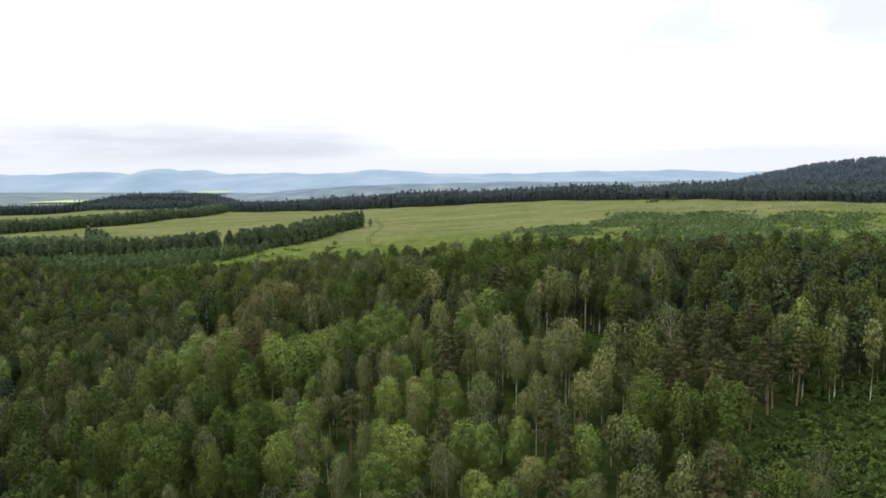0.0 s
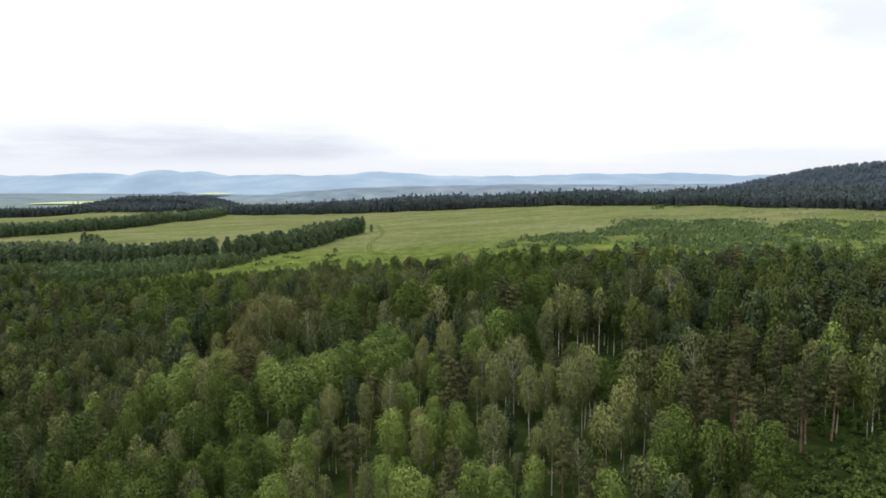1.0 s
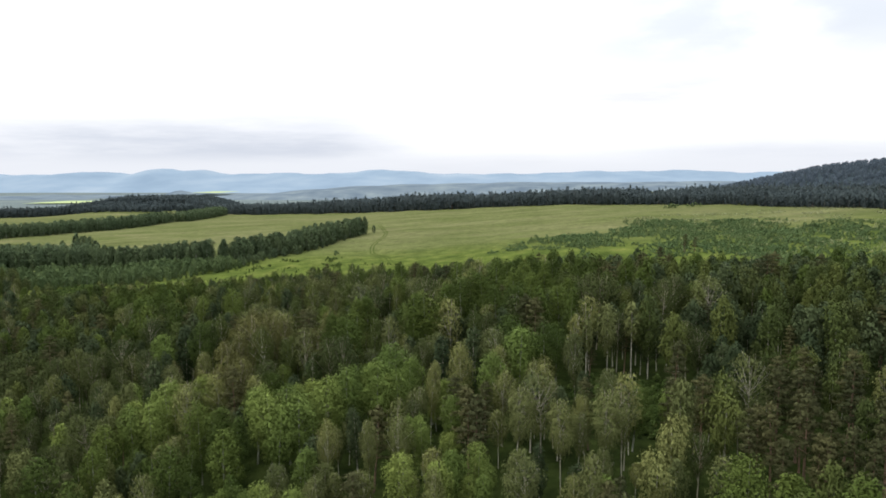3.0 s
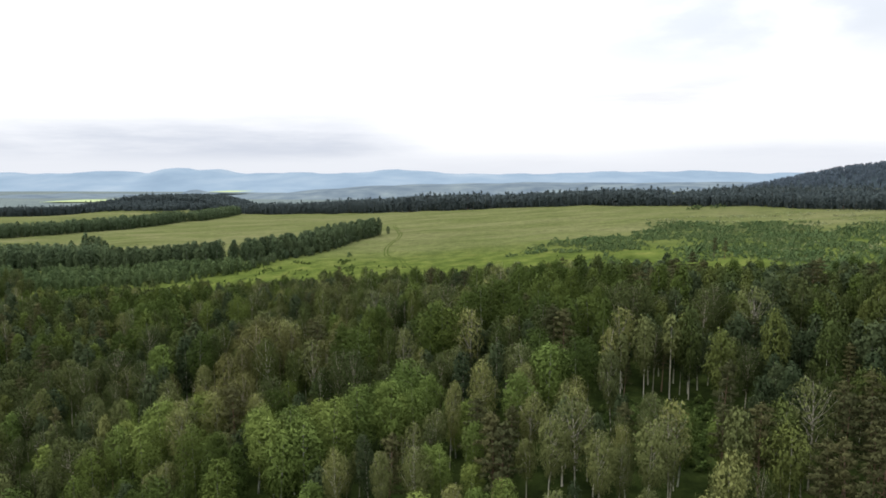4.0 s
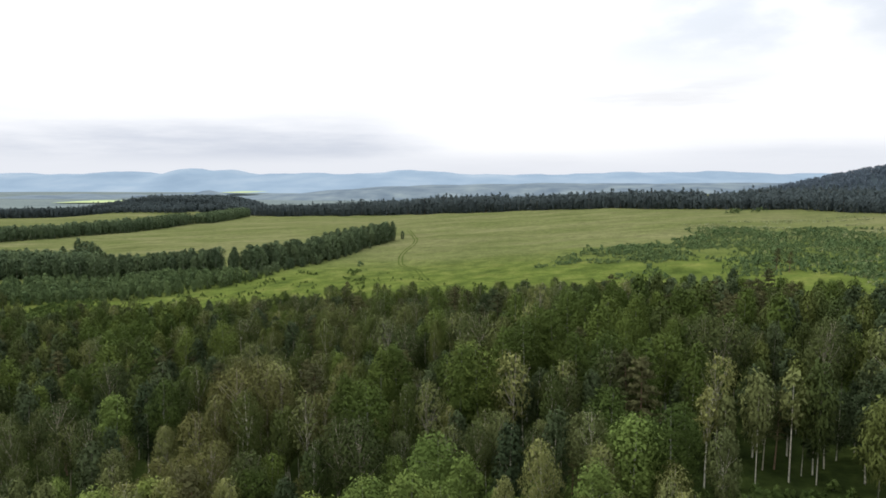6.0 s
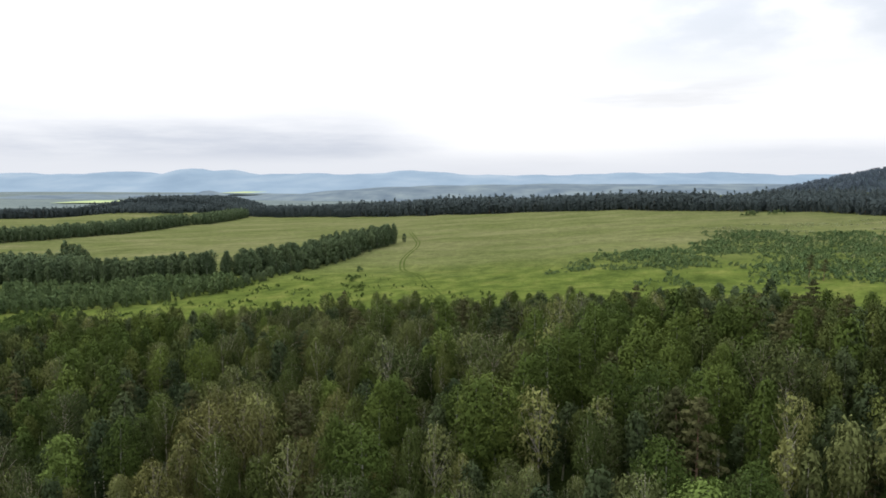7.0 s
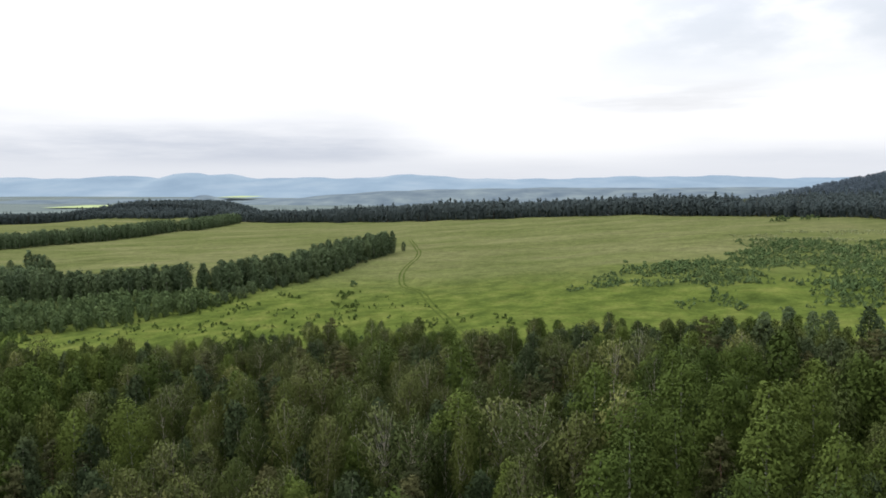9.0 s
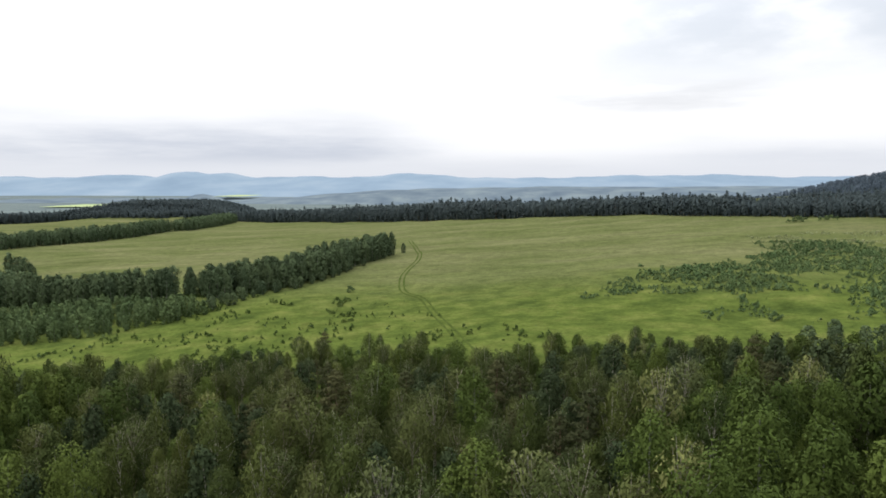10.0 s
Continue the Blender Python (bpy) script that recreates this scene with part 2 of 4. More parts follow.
MEADOW = meadow()
RUT = plain("trodden_grass", ((0.042, 0.062, 0.015), (0.058, 0.080, 0.020), (0.080, 0.097, 0.028)), 0.6)
CROP = plain("bright_crop", ((0.30, 0.37, 0.19), (0.35, 0.42, 0.22), (0.40, 0.46, 0.26)), 0.004)
# haze is put into these backdrop colours, with some emission on top
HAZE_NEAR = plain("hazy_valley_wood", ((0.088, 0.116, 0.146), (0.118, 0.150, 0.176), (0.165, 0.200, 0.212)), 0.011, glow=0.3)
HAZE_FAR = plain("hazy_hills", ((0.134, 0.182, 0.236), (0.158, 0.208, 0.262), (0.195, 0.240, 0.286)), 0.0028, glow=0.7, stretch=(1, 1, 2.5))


# ---- ground ----
def smooth(v, low, high):
    u = np.clip((v - low) / (high - low), 0, 1)
    return u * u * (3 - 2 * u)


def growth(x, y):
    """How far the tree tops stand above the even slope: highest in the middle of the wood."""
    a, b = np.clip(np.asarray(x, float), -110, 75) / 50, (np.clip(np.asarray(y, float), 95, 290) - 180) / 50
    return np.clip(17.4 + 1.8 * a + 1.3 * b - 0.8 * a * a - 3.0 * b * b - 1.2 * a * b, 8.5 + 3.5 * smooth(-a, 1.0, 1.8) * smooth(b, 0.4, 1.2), 19)


def hollow(x, y):
    return np.clip(0.6 * (growth(x, y) - 14), -4, 2.5) * (1 - smooth(np.asarray(y, float), 235, 285))


def height(x, y):
    """The lie of the land: it climbs away from the woods to a broad crest, and falls to the left and into the valley behind."""
    x, y = np.asarray(x, float), np.asarray(y, float)
    u = 3 * np.tanh(x / 300)
    v = np.clip(y, -300, 2000) / 100
    rise = np.where(v < 6.6, 6.71 * v - 0.504 * v * v, 22.33 - 0.2 * (v - 6.6) ** 2)
    top = 10.5 + 7.5 * u + np.maximum(rise, 5)
    top = np.where(v < 0, 10.5 + 7.5 * u + 6.71 * v * 0.5, top)
    away = smooth(np.hypot(x * np.where(x < 0, 0.9, 1.5), (y - 300) * (0.75 + 0.85 * smooth(x, -100, 200))), 880, 1300)
    low = -12 + 4 * np.sin(x / 420) * np.cos(y / 510)
    hill = 103 * np.exp(-(np.maximum(820 - x, 0) / 385) ** 2 - (np.maximum(x - 860, 0) / 400) ** 2 - ((y - 1380) / 330) ** 2)
    hill = hill + 20 * np.exp(-((x + 470) / 110) ** 4 - ((y - 1190) / 90) ** 2)
    dips = 0.7 * np.sin(x / 23 + 1.3 * np.sin(y / 31)) * np.sin(y / 27) + 0.35 * np.sin(x / 9 + y / 13) * np.sin(y / 11 - x / 17)
    return (top + hollow(x, y)) * (1 - away) + low * away + hill + dips * (1 - away)


def graded(stops):
    out = []
    for a, b, s in stops:
        out += list(np.arange(a, b, s))
    return np.array(out + [stops[-1][1]])


def sheet(name, xs, ys, z, material, floor=None):
    gx, gy = np.meshgrid(xs, ys)
    co = np.stack([gx, gy, z(gx, gy)], -1).reshape(-1, 3)
    w, h = len(xs), len(ys)
    i = (np.arange(h - 1)[:, None] * w + np.arange(w - 1)[None, :]).ravel()
    quads = np.stack([i, i + 1, i + 1 + w, i + w], 1)
    me = bpy.data.meshes.new(name)
    me.from_pydata(co.tolist(), [], quads.tolist())
    me.polygons.foreach_set("use_smooth", np.ones(len(quads), bool))
    me.materials.append(material)
    return new(name, me)


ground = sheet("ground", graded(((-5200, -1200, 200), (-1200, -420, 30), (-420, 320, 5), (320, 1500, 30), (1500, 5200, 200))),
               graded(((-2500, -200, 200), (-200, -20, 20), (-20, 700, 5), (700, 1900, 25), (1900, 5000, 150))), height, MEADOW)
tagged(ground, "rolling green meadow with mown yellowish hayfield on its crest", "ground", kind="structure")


def far_range(x, y):
    bumps = 86 + 28 * np.exp(-((x + 1760) / 120) ** 2) + 21 * np.exp(-((x + 1520) / 110) ** 2) + 17 * np.exp(-((x + 420) / 260) ** 2) \
        + 12 * np.exp(-((x - 1150) / 420) ** 2) + 15 * np.exp(-((x + 2140) / 130) ** 2) - 9 * np.exp(-((x - 130) / 200) ** 2) + 4 * np.sin(x / 97) + 2.5 * np.sin(x / 41 + 1) + 1.2 * np.sin(x / 17 + 2)
    return -20 + (bumps + 20) * smooth(y, 3500, 4350) * (1 - 0.3 * smooth(y, 4400, 4700)) + 7 * np.sin(x / 130 + y / 90) * smooth(y, 3500, 3800) * (1 - smooth(y, 4000, 4350))


def mid_range(x, y):
    rise = 50 * smooth(x, -900, -100) + 4 * np.sin(x / 140)
    return -30 + 20 * smooth(y, 2350, 2600) + 5 * np.sin(x / 190 + 1) * np.sin(y / 160) + rise * smooth(y, 2150, 2800) * (1 - 0.5 * smooth(y, 2900, 3200)) + 2 * np.sin(x / 37 + y / 50) + 34 * np.exp(-((x + 1010) / 75) ** 2 - ((y - 2650) / 70) ** 2)


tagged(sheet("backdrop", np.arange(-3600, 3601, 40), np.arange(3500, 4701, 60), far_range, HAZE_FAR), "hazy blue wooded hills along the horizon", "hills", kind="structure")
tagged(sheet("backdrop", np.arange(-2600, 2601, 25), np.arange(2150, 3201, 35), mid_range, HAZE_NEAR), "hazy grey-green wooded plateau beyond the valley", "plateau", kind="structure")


# ---- trees: templates ----
def leaf_blades(rng, centres, radii, axis_x, axis_y, count, size, droop=0.25, hang=0.6, even=0.0, tufted=False):
    """Leaf clusters as small three-cornered sprays round the ends of the limbs, turned outwards."""
    weight = radii[:, 0] * radii[:, 2]
    pick = rng.choice(len(centres), count, p=weight / weight.sum())
    out = centres[pick].copy()
    out[:, 0] -= axis_x
    out[:, 1] -= axis_y
    out[:, 2] = 0
    out /= np.linalg.norm(out, axis=1)[:, None] + 0.3
    way = rng.normal(size=(count, 3)) + out * 0.55 + np.array([0, 0, 0.35])
    way /= np.linalg.norm(way, axis=1)[:, None]
    reach = rng.uniform(0.55, 1.1, count) if tufted else rng.uniform(0.1, 1.25, count) ** 0.5
    mid = centres[pick] + way * radii[pick] * reach[:, None]
    normal = way * 0.6 + out * 0.2 + rng.normal(size=(count, 3)) * 0.5 + np.array([0, 0, 0.30])
    normal /= np.linalg.norm(normal, axis=1)[:, None]
    # the sprays are longer than wide and mostly follow the hang of the twigs
    b = np.array([0, 0, -hang]) + way * 0.4 + rng.normal(size=(count, 3)) * 0.55
    b -= normal * (b * normal).sum(1)[:, None]
    b /= np.linalg.norm(b, axis=1)[:, None] + 1e-6
    a = np.cross(b, normal)
    s = (size * rng.uniform(0.6, 1.35, count))[:, None]
    sag = np.array([0, 0, -droop]) * s
    soft = way * (0.9 if tufted else 0.6) + out * (0.15 if tufted else 0.4) + normal * 0.14 + np.array([0, 0, 0.10])
    soft = soft * (1 - even) + np.array([0, 0, even])
    a *= np.where((normal * soft).sum(1) < 0, -1.0, 1.0)[:, None]
    return np.stack([mid + a * s * 0.33 - b * s * 0.5, mid + b * s * 0.85 + sag, mid - a * s * 0.33 - b * s * 0.42], 1).reshape(-1, 3), np.repeat(soft, 3, 0)


PROFILE = {
    # kind: start of the crown, widest point, half width, fullness low, fullness high (all but fullness as shares of the height)
    "birch": (0.36, 0.66, 0.200, 0.75, 0.32),
    "old_birch": (0.34, 0.70, 0.235, 0.8, 0.30),
    "dead": (0.38, 0.72, 0.230, 0.8, 0.30),
    "aspen": (0.24, 0.66, 0.205, 0.6, 0.34),
    "deep_aspen": (0.26, 0.68, 0.185, 0.6, 0.34),
    "slim_birch": (0.50, 0.76, 0.130, 0.8, 0.40),
    "dark": (0.22, 0.60, 0.200, 0.6, 0.34),
    "belt": (0.02, 0.52, 0.235, 0.35, 0.34),
}


def crown_width(form, f):
    base, wide, half, low, high = form
    up = np.clip((f - base) / (wide - base), 0, 1)
    down = np.clip((1 - f) / (1 - wide), 0, 1)
    return half * np.where(f < wide, np.sin(up * math.pi / 2) ** low, np.sin(down * math.pi / 2) ** (high * 1.5))


def crown_blades(rng, form, h, axis, count, size, droop, closed=False):
    """The leafy crown as one uneven body: lobes and hollows round the stem, with sprays turned outwards."""
    base = form[0]
    f = base + (1 - base) * rng.beta(1.25, 1.1, count)
    keep = rng.random(count) < 0.25 + 0.75 * crown_width(form, f) / form[2]
    f = f[keep]
    n = len(f)
    a = rng.uniform(0, 2 * math.pi, n)
    lobes = np.zeros(n)
    for _ in range(6):
        k, m = rng.integers(1, 5), rng.uniform(5, 22)
        lobes += np.sin(k * a + m * f + rng.uniform(0, 6.28)) * rng.uniform(0.05, 0.12)
    lobes += 0.10 * np.sin(9 * a + 37 * f + rng.uniform(0, 6.28)) * np.sin(41 * f - 3 * a)
    r = crown_width(form, f) * h * (1 + lobes) + 0.10
    inner = rng.uniform(0.8, 1.0, n) if closed else rng.uniform(0.45, 0.9, n)
    slope = (crown_width(form, np.minimum(f + 0.03, 1)) - crown_width(form, f - 0.03)) / 0.06
    stem = np.array([axis(v) for v in f])
    mid = np.stack([np.cos(a) * r * inner, np.sin(a) * r * inner, np.zeros(n)], 1) + stem
    mid[:, 2] += rng.uniform(-0.25, 0.25, n) + 0.35 * lobes * h * 0.3
    normal = np.stack([np.cos(a), np.sin(a), np.clip(-slope, -0.5, 2.5)], 1)
    normal /= np.linalg.norm(normal, axis=1)[:, None]
    normal += rng.normal(size=(n, 3)) * (0.12 if closed else 0.26) + np.array([0, 0, 0.25])
    normal /= np.linalg.norm(normal, axis=1)[:, None]
    u = np.cross(normal, rng.normal(size=(n, 3)))
    u /= np.linalg.norm(u, axis=1)[:, None]
    v = np.cross(normal, u)
    s = (size * rng.uniform(0.6, 1.35, n))[:, None]
    sag = np.array([0, 0, -droop]) * s
    return np.stack([mid + u * s * 0.5 + v * s * 0.35, mid - u * s * 0.5 + v * s * 0.3, mid - v * s * 0.62 + sag], 1).reshape(-1, 3), np.repeat(normal, 3, 0)


def tube(points, widths, sides):
    """A tapered stem through the points: vertices and quads."""
    points = np.asarray(points, float)
    verts, faces = [], []
    for i, (p, w) in enumerate(zip(points, widths)):
        d = points[min(i + 1, len(points) - 1)] - points[max(i - 1, 0)]
        d /= np.linalg.norm(d) + 1e-9
        u = np.cross(d, (0.31, 0.87, 0.38))
        u /= np.linalg.norm(u) + 1e-9
        v = np.cross(d, u)
        for k in range(sides):
            t = 2 * math.pi * k / sides
            verts.append(p + (u * math.cos(t) + v * math.sin(t)) * w)
        if i:
            for k in range(sides):
                n = (k + 1) % sides
                faces.append(((i - 1) * sides + k, (i - 1) * sides + n, i * sides + n, i * sides + k))
    return np.array(verts), np.array(faces)


def joined(parts):
    verts, faces, at = [], [], 0
    for v, f in parts:
        verts.append(v)
        faces.append(f + at)
        at += len(v)
    return np.concatenate(verts), np.concatenate(faces)


def crown_plan(kind, rng, h, form):
    """Where the leafy ends of the limbs sit, for each kind of tree."""
    c, r = [], []
    if kind in PROFILE:
        base, wide, half = form[:3]
        oval, turned = rng.uniform(0.78, 1.22), rng.uniform(0, 3.14)
        tufted = kind in ROUND_CROWNED
        n = 46 if tufted else 64 if kind != "belt" else 38
        tip = rng.uniform(-0.25, 0.25, 2) * half * h
        for i in range(n):
            f = base + (0.985 - base) * ((i + rng.uniform(0.1, 0.9)) / n) ** 0.86
            a = i * 2.4 + rng.uniform(-0.7, 0.7)
            out = float(crown_width(form, np.array(f))) * h * rng.uniform(0.6, 1.05) * (1 + (oval - 1) * math.cos(2 * (a - turned)))
            q = half * h * (rng.uniform(0.24, 0.44) if tufted else rng.uniform(0.17, 0.36)) + 0.08
            c.append((math.cos(a) * max(0, out - q * 0.5) + tip[0] * f, math.sin(a) * max(0, out - q * 0.5) + tip[1] * f, f * h - q * 0.5))
            r.append((q, q, q * rng.uniform(0.8, 1.15) * (1.25 if kind in ("birch", "old_birch") else 1.0)))
    elif kind == "pine":
        for i in range(27):
            tier = i // 3
            f = 0.38 + 0.58 * (tier + 0.5) / 9 + rng.uniform(-0.012, 0.012)
            wide = 0.17 * h * (1.06 - f) ** 0.45 * 1.15 * rng.uniform(0.5, 1.2)
            a = i * 2.1 + rng.uniform(-0.4, 0.4) + tier
            for reach in (0.45, 0.95):
                c.append((math.cos(a) * wide * reach, math.sin(a) * wide * reach, f * h + wide * 0.12))
                r.append((0.80, 0.80, 0.34))
        c.append((0, 0, h * 0.97))
        r.append((0.75, 0.75, 0.6))
    elif kind == "spruce":
        for i in range(24):
            f = 0.04 + 0.94 * (i + 0.5) / 24
            wide = 0.21 * h * (1.03 - f) ** 0.85 * rng.uniform(0.75, 1.1)
            a = i * 2.4
            c.append((math.cos(a) * wide * 0.6, math.sin(a) * wide * 0.6, f * h))
            r.append((wide * 0.5 + 0.3, wide * 0.5 + 0.3, 0.6))
    else:
        for i in range(9):
            a = i * 2.4
            f = rng.uniform(0.2, 0.92)
            wide = 0.52 * h * rng.uniform(0.4, 1.1) * (1.15 - f)
            c.append((math.cos(a) * wide, math.sin(a) * wide, f * h))
            r.append((0.21 * h, 0.21 * h, 0.17 * h))
    return np.array(c), np.array(r)


ROUND_CROWNED = ("aspen", "deep_aspen", "dark")
BIRCHEN = ("birch", "slim_birch", "old_birch", "dead")
LEAF_SIZE = {"slim_birch": 0.32, "deep_aspen": 0.25, "birch": 0.28, "old_birch": 0.27, "aspen": 0.27, "dark": 0.40, "pine": 0.38, "spruce": 0.55, "belt": 0.54, "shrub": 0.24, "dead": 0.30}
LEAF_COUNT = {"slim_birch": 900, "deep_aspen": 5000, "birch": 3300, "old_birch": 3100, "aspen": 4300, "dark": 2050, "pine": 1700, "spruce": 900, "belt": 1250, "shrub": 260, "dead": 1250}


def tree_shape(kind, seed, h, share=1.0, simple=False):
    """Stem (trunk with limbs) and leaf blades of one tree, base at the origin."""
    rng = np.random.default_rng(seed)
    kind = SHAPE_OF.get(kind, kind)
    form = PROFILE.get(kind)
    if form:
        base, wide, half, low_full, high_full = form
        form = (base + rng.uniform(-0.05, 0.12) * (base > 0.1), wide + rng.uniform(-0.08, 0.1), half * rng.uniform(0.78, 1.32), low_full, high_full * rng.uniform(0.85, 1.5))
    c, r = crown_plan(kind, rng, h, form)
    lean = rng.uniform(-0.02, 0.02, 2) * h
    girth = {"birch": 0.0072, "slim_birch": 0.0082, "old_birch": 0.0088, "aspen": 0.012, "dark": 0.011, "pine": 0.0135, "spruce": 0.013, "dead": 0.0075}.get(kind, 0.012) * h
    top = 0.96 if kind != "shrub" else 0.5
    axis = lambda f: np.array((lean[0] * math.sin(f * 2.2), lean[1] * math.sin(f * 2.9), f * h))
    c[:, :2] += np.array([axis(z / h)[:2] for z in c[:, 2]])
    stem = []
    if simple:
        stem.append(tube([axis(0) + (0, 0, -0.3), axis(0.5), axis(top * 0.9)], [girth, girth * 0.7, 0.04], 3))
    else:
        stem.append(tube([axis(0) + (0, 0, -0.4), axis(0.03), axis(0.25), axis(0.5), axis(0.75), axis(top)], [girth * 1.5, girth, girth * 0.85, girth * 0.62, girth * 0.36, 0.02], 7))
        for k, end in enumerate(c[:: 3 if kind in BIRCHEN else 1 if kind in ("pine", "shrub") else 6]):
            low = max(0.12 if kind == "shrub" else 0.22, end[2] / h - rng.uniform(0.07, 0.17) * (0.15 if kind == "pine" else 1.0))
            start = axis(low)
            tip = end + (end - start) * (0.08 if kind in BIRCHEN else 0.0) + (0, 0, 0.85 if kind in BIRCHEN else 0)
            w = girth * {"birch": 0.5, "slim_birch": 0.4, "old_birch": 0.55, "dead": 0.55}.get(kind, 0.34) * (1.15 - low)
            stem.append(tube([start, (start + tip) / 2 + (0, 0, 0.12), tip], [w, w * 0.65, 0.012], 3))
        if kind in BIRCHEN:
            for k in range({"birch": 6, "dead": 7}.get(kind, 8)):
                low, a = rng.uniform(0.48, 0.76), k * 2.4 + rng.uniform(-0.5, 0.5)
                f = min(0.99, low + rng.uniform(0.18, 0.32))
                out = float(crown_width(form, np.array(f))) * h * rng.uniform(0.45, 1.0)
                tip = axis(f) + (math.cos(a) * out, math.sin(a) * out, rng.uniform(0, 0.5))
                start = axis(low)
                stem.append(tube([start, start * 0.45 + tip * 0.55 + (0, 0, -0.25), tip], [girth * 0.45, girth * 0.33, 0.02], 3))
    size = LEAF_SIZE[kind] / math.sqrt(share) * (1.05 if share < 0.08 else 0.85 if share < 0.3 else 1.0)
    if kind in PROFILE:
        n = int(LEAF_COUNT[kind] * share)
        far = share < 0.25
        thin = 1.0 if far else rng.uniform(0.22, 0.34) if kind in BIRCHEN else 0.3
        body = crown_blades(rng, form, h * 0.97, axis, int(n * thin), size * (0.95 if far else 1.15), 0.3, far)
        tips = leaf_blades(rng, c, r, lean[0], lean[1], int(n * (0.2 if far else 0.8)), size, 0.25, 1.1 if kind in BIRCHEN else -0.1, 0.6 if far else 0.0, kind in ROUND_CROWNED and not far)
        return joined(stem), np.concatenate([tips[0], body[0]]), np.concatenate([tips[1], body[1]])
    leaves, soft = leaf_blades(rng, c, r, lean[0], lean[1], int(LEAF_COUNT[kind] * share), size, 0.1 if kind in ("pine", "spruce") else 0.3, 0.0, 0.85 if share < 0.25 and kind != "shrub" else 0.5 if share < 0.25 else 0.0)
    return joined(stem), leaves, soft


def mesh_of(name, verts, faces, material, slots=None, soft=None):
    me = bpy.data.meshes.new(name)
    n, k = len(faces), faces.shape[1]
    me.vertices.add(len(verts))
    me.vertices.foreach_set("co", np.asarray(verts, np.float32).ravel())
    me.loops.add(n * k)
    me.loops.foreach_set("vertex_index", np.asarray(faces, np.int32).ravel())
    me.polygons.add(n)
    me.polygons.foreach_set("loop_start", np.arange(0, n * k, k, dtype=np.int32))
    for m in material if isinstance(material, (list, tuple)) else [material]:
        me.materials.append(m)
    if slots is not None:
        me.polygons.foreach_set("material_index", np.asarray(slots, np.int32))
    me.update(calc_edges=True)
    if soft is not None:
        # sprays of leaves take the light like the rounded clump that they belong to
        me.polygons.foreach_set("use_smooth", np.ones(n, bool))
        me.normals_split_custom_set_from_vertices(soft / (np.linalg.norm(soft, axis=1)[:, None] + 1e-9))
    return me


STEM_OF = {"slim_birch": BIRCH_BARK, "deep_aspen": ASPEN_BARK, "belt": ASPEN_BARK, "birch": BIRCH_BARK, "old_birch": OLD_BARK, "aspen": ASPEN_BARK, "dark": BIRCH_BARK, "pine": PINE_BARK, "spruce": PINE_BARK, "dead": DEAD_BARK, "shrub": ASPEN_BARK}
LEAF_OF = {"slim_birch": BIRCH_LEAF, "deep_aspen": DEEP_ASPEN_LEAF, "belt": BELT_LEAF, "birch": BIRCH_LEAF, "old_birch": OLD_LEAF, "aspen": ASPEN_LEAF, "dark": DARK_LEAF, "pine": PINE_NEEDLE, "spruce": SPRUCE_NEEDLE, "dead": BIRCH_LEAF, "shrub": SHRUB_LEAF}
TALL = {"slim_birch": 14.5, "deep_aspen": 15.5, "belt": 11.5, "birch": 15.5, "old_birch": 14.6, "aspen": 14.0, "dark": 14.2, "pine": 16.0, "spruce": 14.0, "dead": 14.0, "shrub": 1.7}
WORDS = {
    "belt": ("belt_tree", "dark leafy tree in a shelterbelt across the meadow", "tree", "trees of the shelterbelts"),
    "birch": ("birch_tree", "tall slender birch with white trunk and sparse olive-green crown", "tree", "birches of the wood"),
    "old_birch": ("old_birch_tree", "old domed birch with thin brownish-olive crown and pale twigs", "tree", "old birches of the wood"),
    "aspen": ("aspen_tree", "rounded leafy aspen with bright green crown in the wood", "tree", "aspens of the wood"),
    "slim_birch": ("birch_tree", "thin birch with long bare white trunk and small crown", "tree", "birches of the wood"),
    "deep_aspen": ("aspen_tree", "rounded leafy aspen with deep green crown in the wood", "tree", "aspens of the wood"),
    "dark": ("alder_tree", "dense dark green broadleaf tree standing in the wood", "tree", "alders of the wood"),
    "pine": ("pine_tree", "pine with reddish trunk and brownish-green tiered needles", "tree", "pines of the wood"),
    "spruce": ("spruce_tree", "dark green pointed conifer at the edge of a wood", "tree", "conifers"),
    "dead": ("dead_birch_tree", "half-dead birch with bare grey branches and few leaves", "tree", "dying birches of the wood"),
    "shrub": ("shrub", "low bushy green sapling growing in the meadow grass", "shrub", "saplings in the meadow"),
}
# how far the crowns of each kind spread, beside their height
SPREAD = {"belt": 0.92, "slim_birch": 0.8, "birch": 0.60, "old_birch": 0.70, "dead": 0.74, "aspen": 0.76, "deep_aspen": 0.78, "dark": 0.70, "pine": 0.80}
# kinds that differ from another kind in their leaves alone
SHAPE_OF = {}
for variant, kind, leaf, words in (
        ("deep_birch", "birch", DEEP_BIRCH_LEAF, ("birch_tree", "tall slender birch with white trunk and dull olive-green crown", "tree", "birches of the wood")),
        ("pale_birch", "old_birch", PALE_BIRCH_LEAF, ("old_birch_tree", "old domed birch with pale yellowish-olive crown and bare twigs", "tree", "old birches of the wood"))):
    SHAPE_OF[variant], LEAF_OF[variant], WORDS[variant] = kind, leaf, words
    for table in (PROFILE, TALL, STEM_OF, SPREAD):
        table[variant] = table[kind]
STOCK = {}


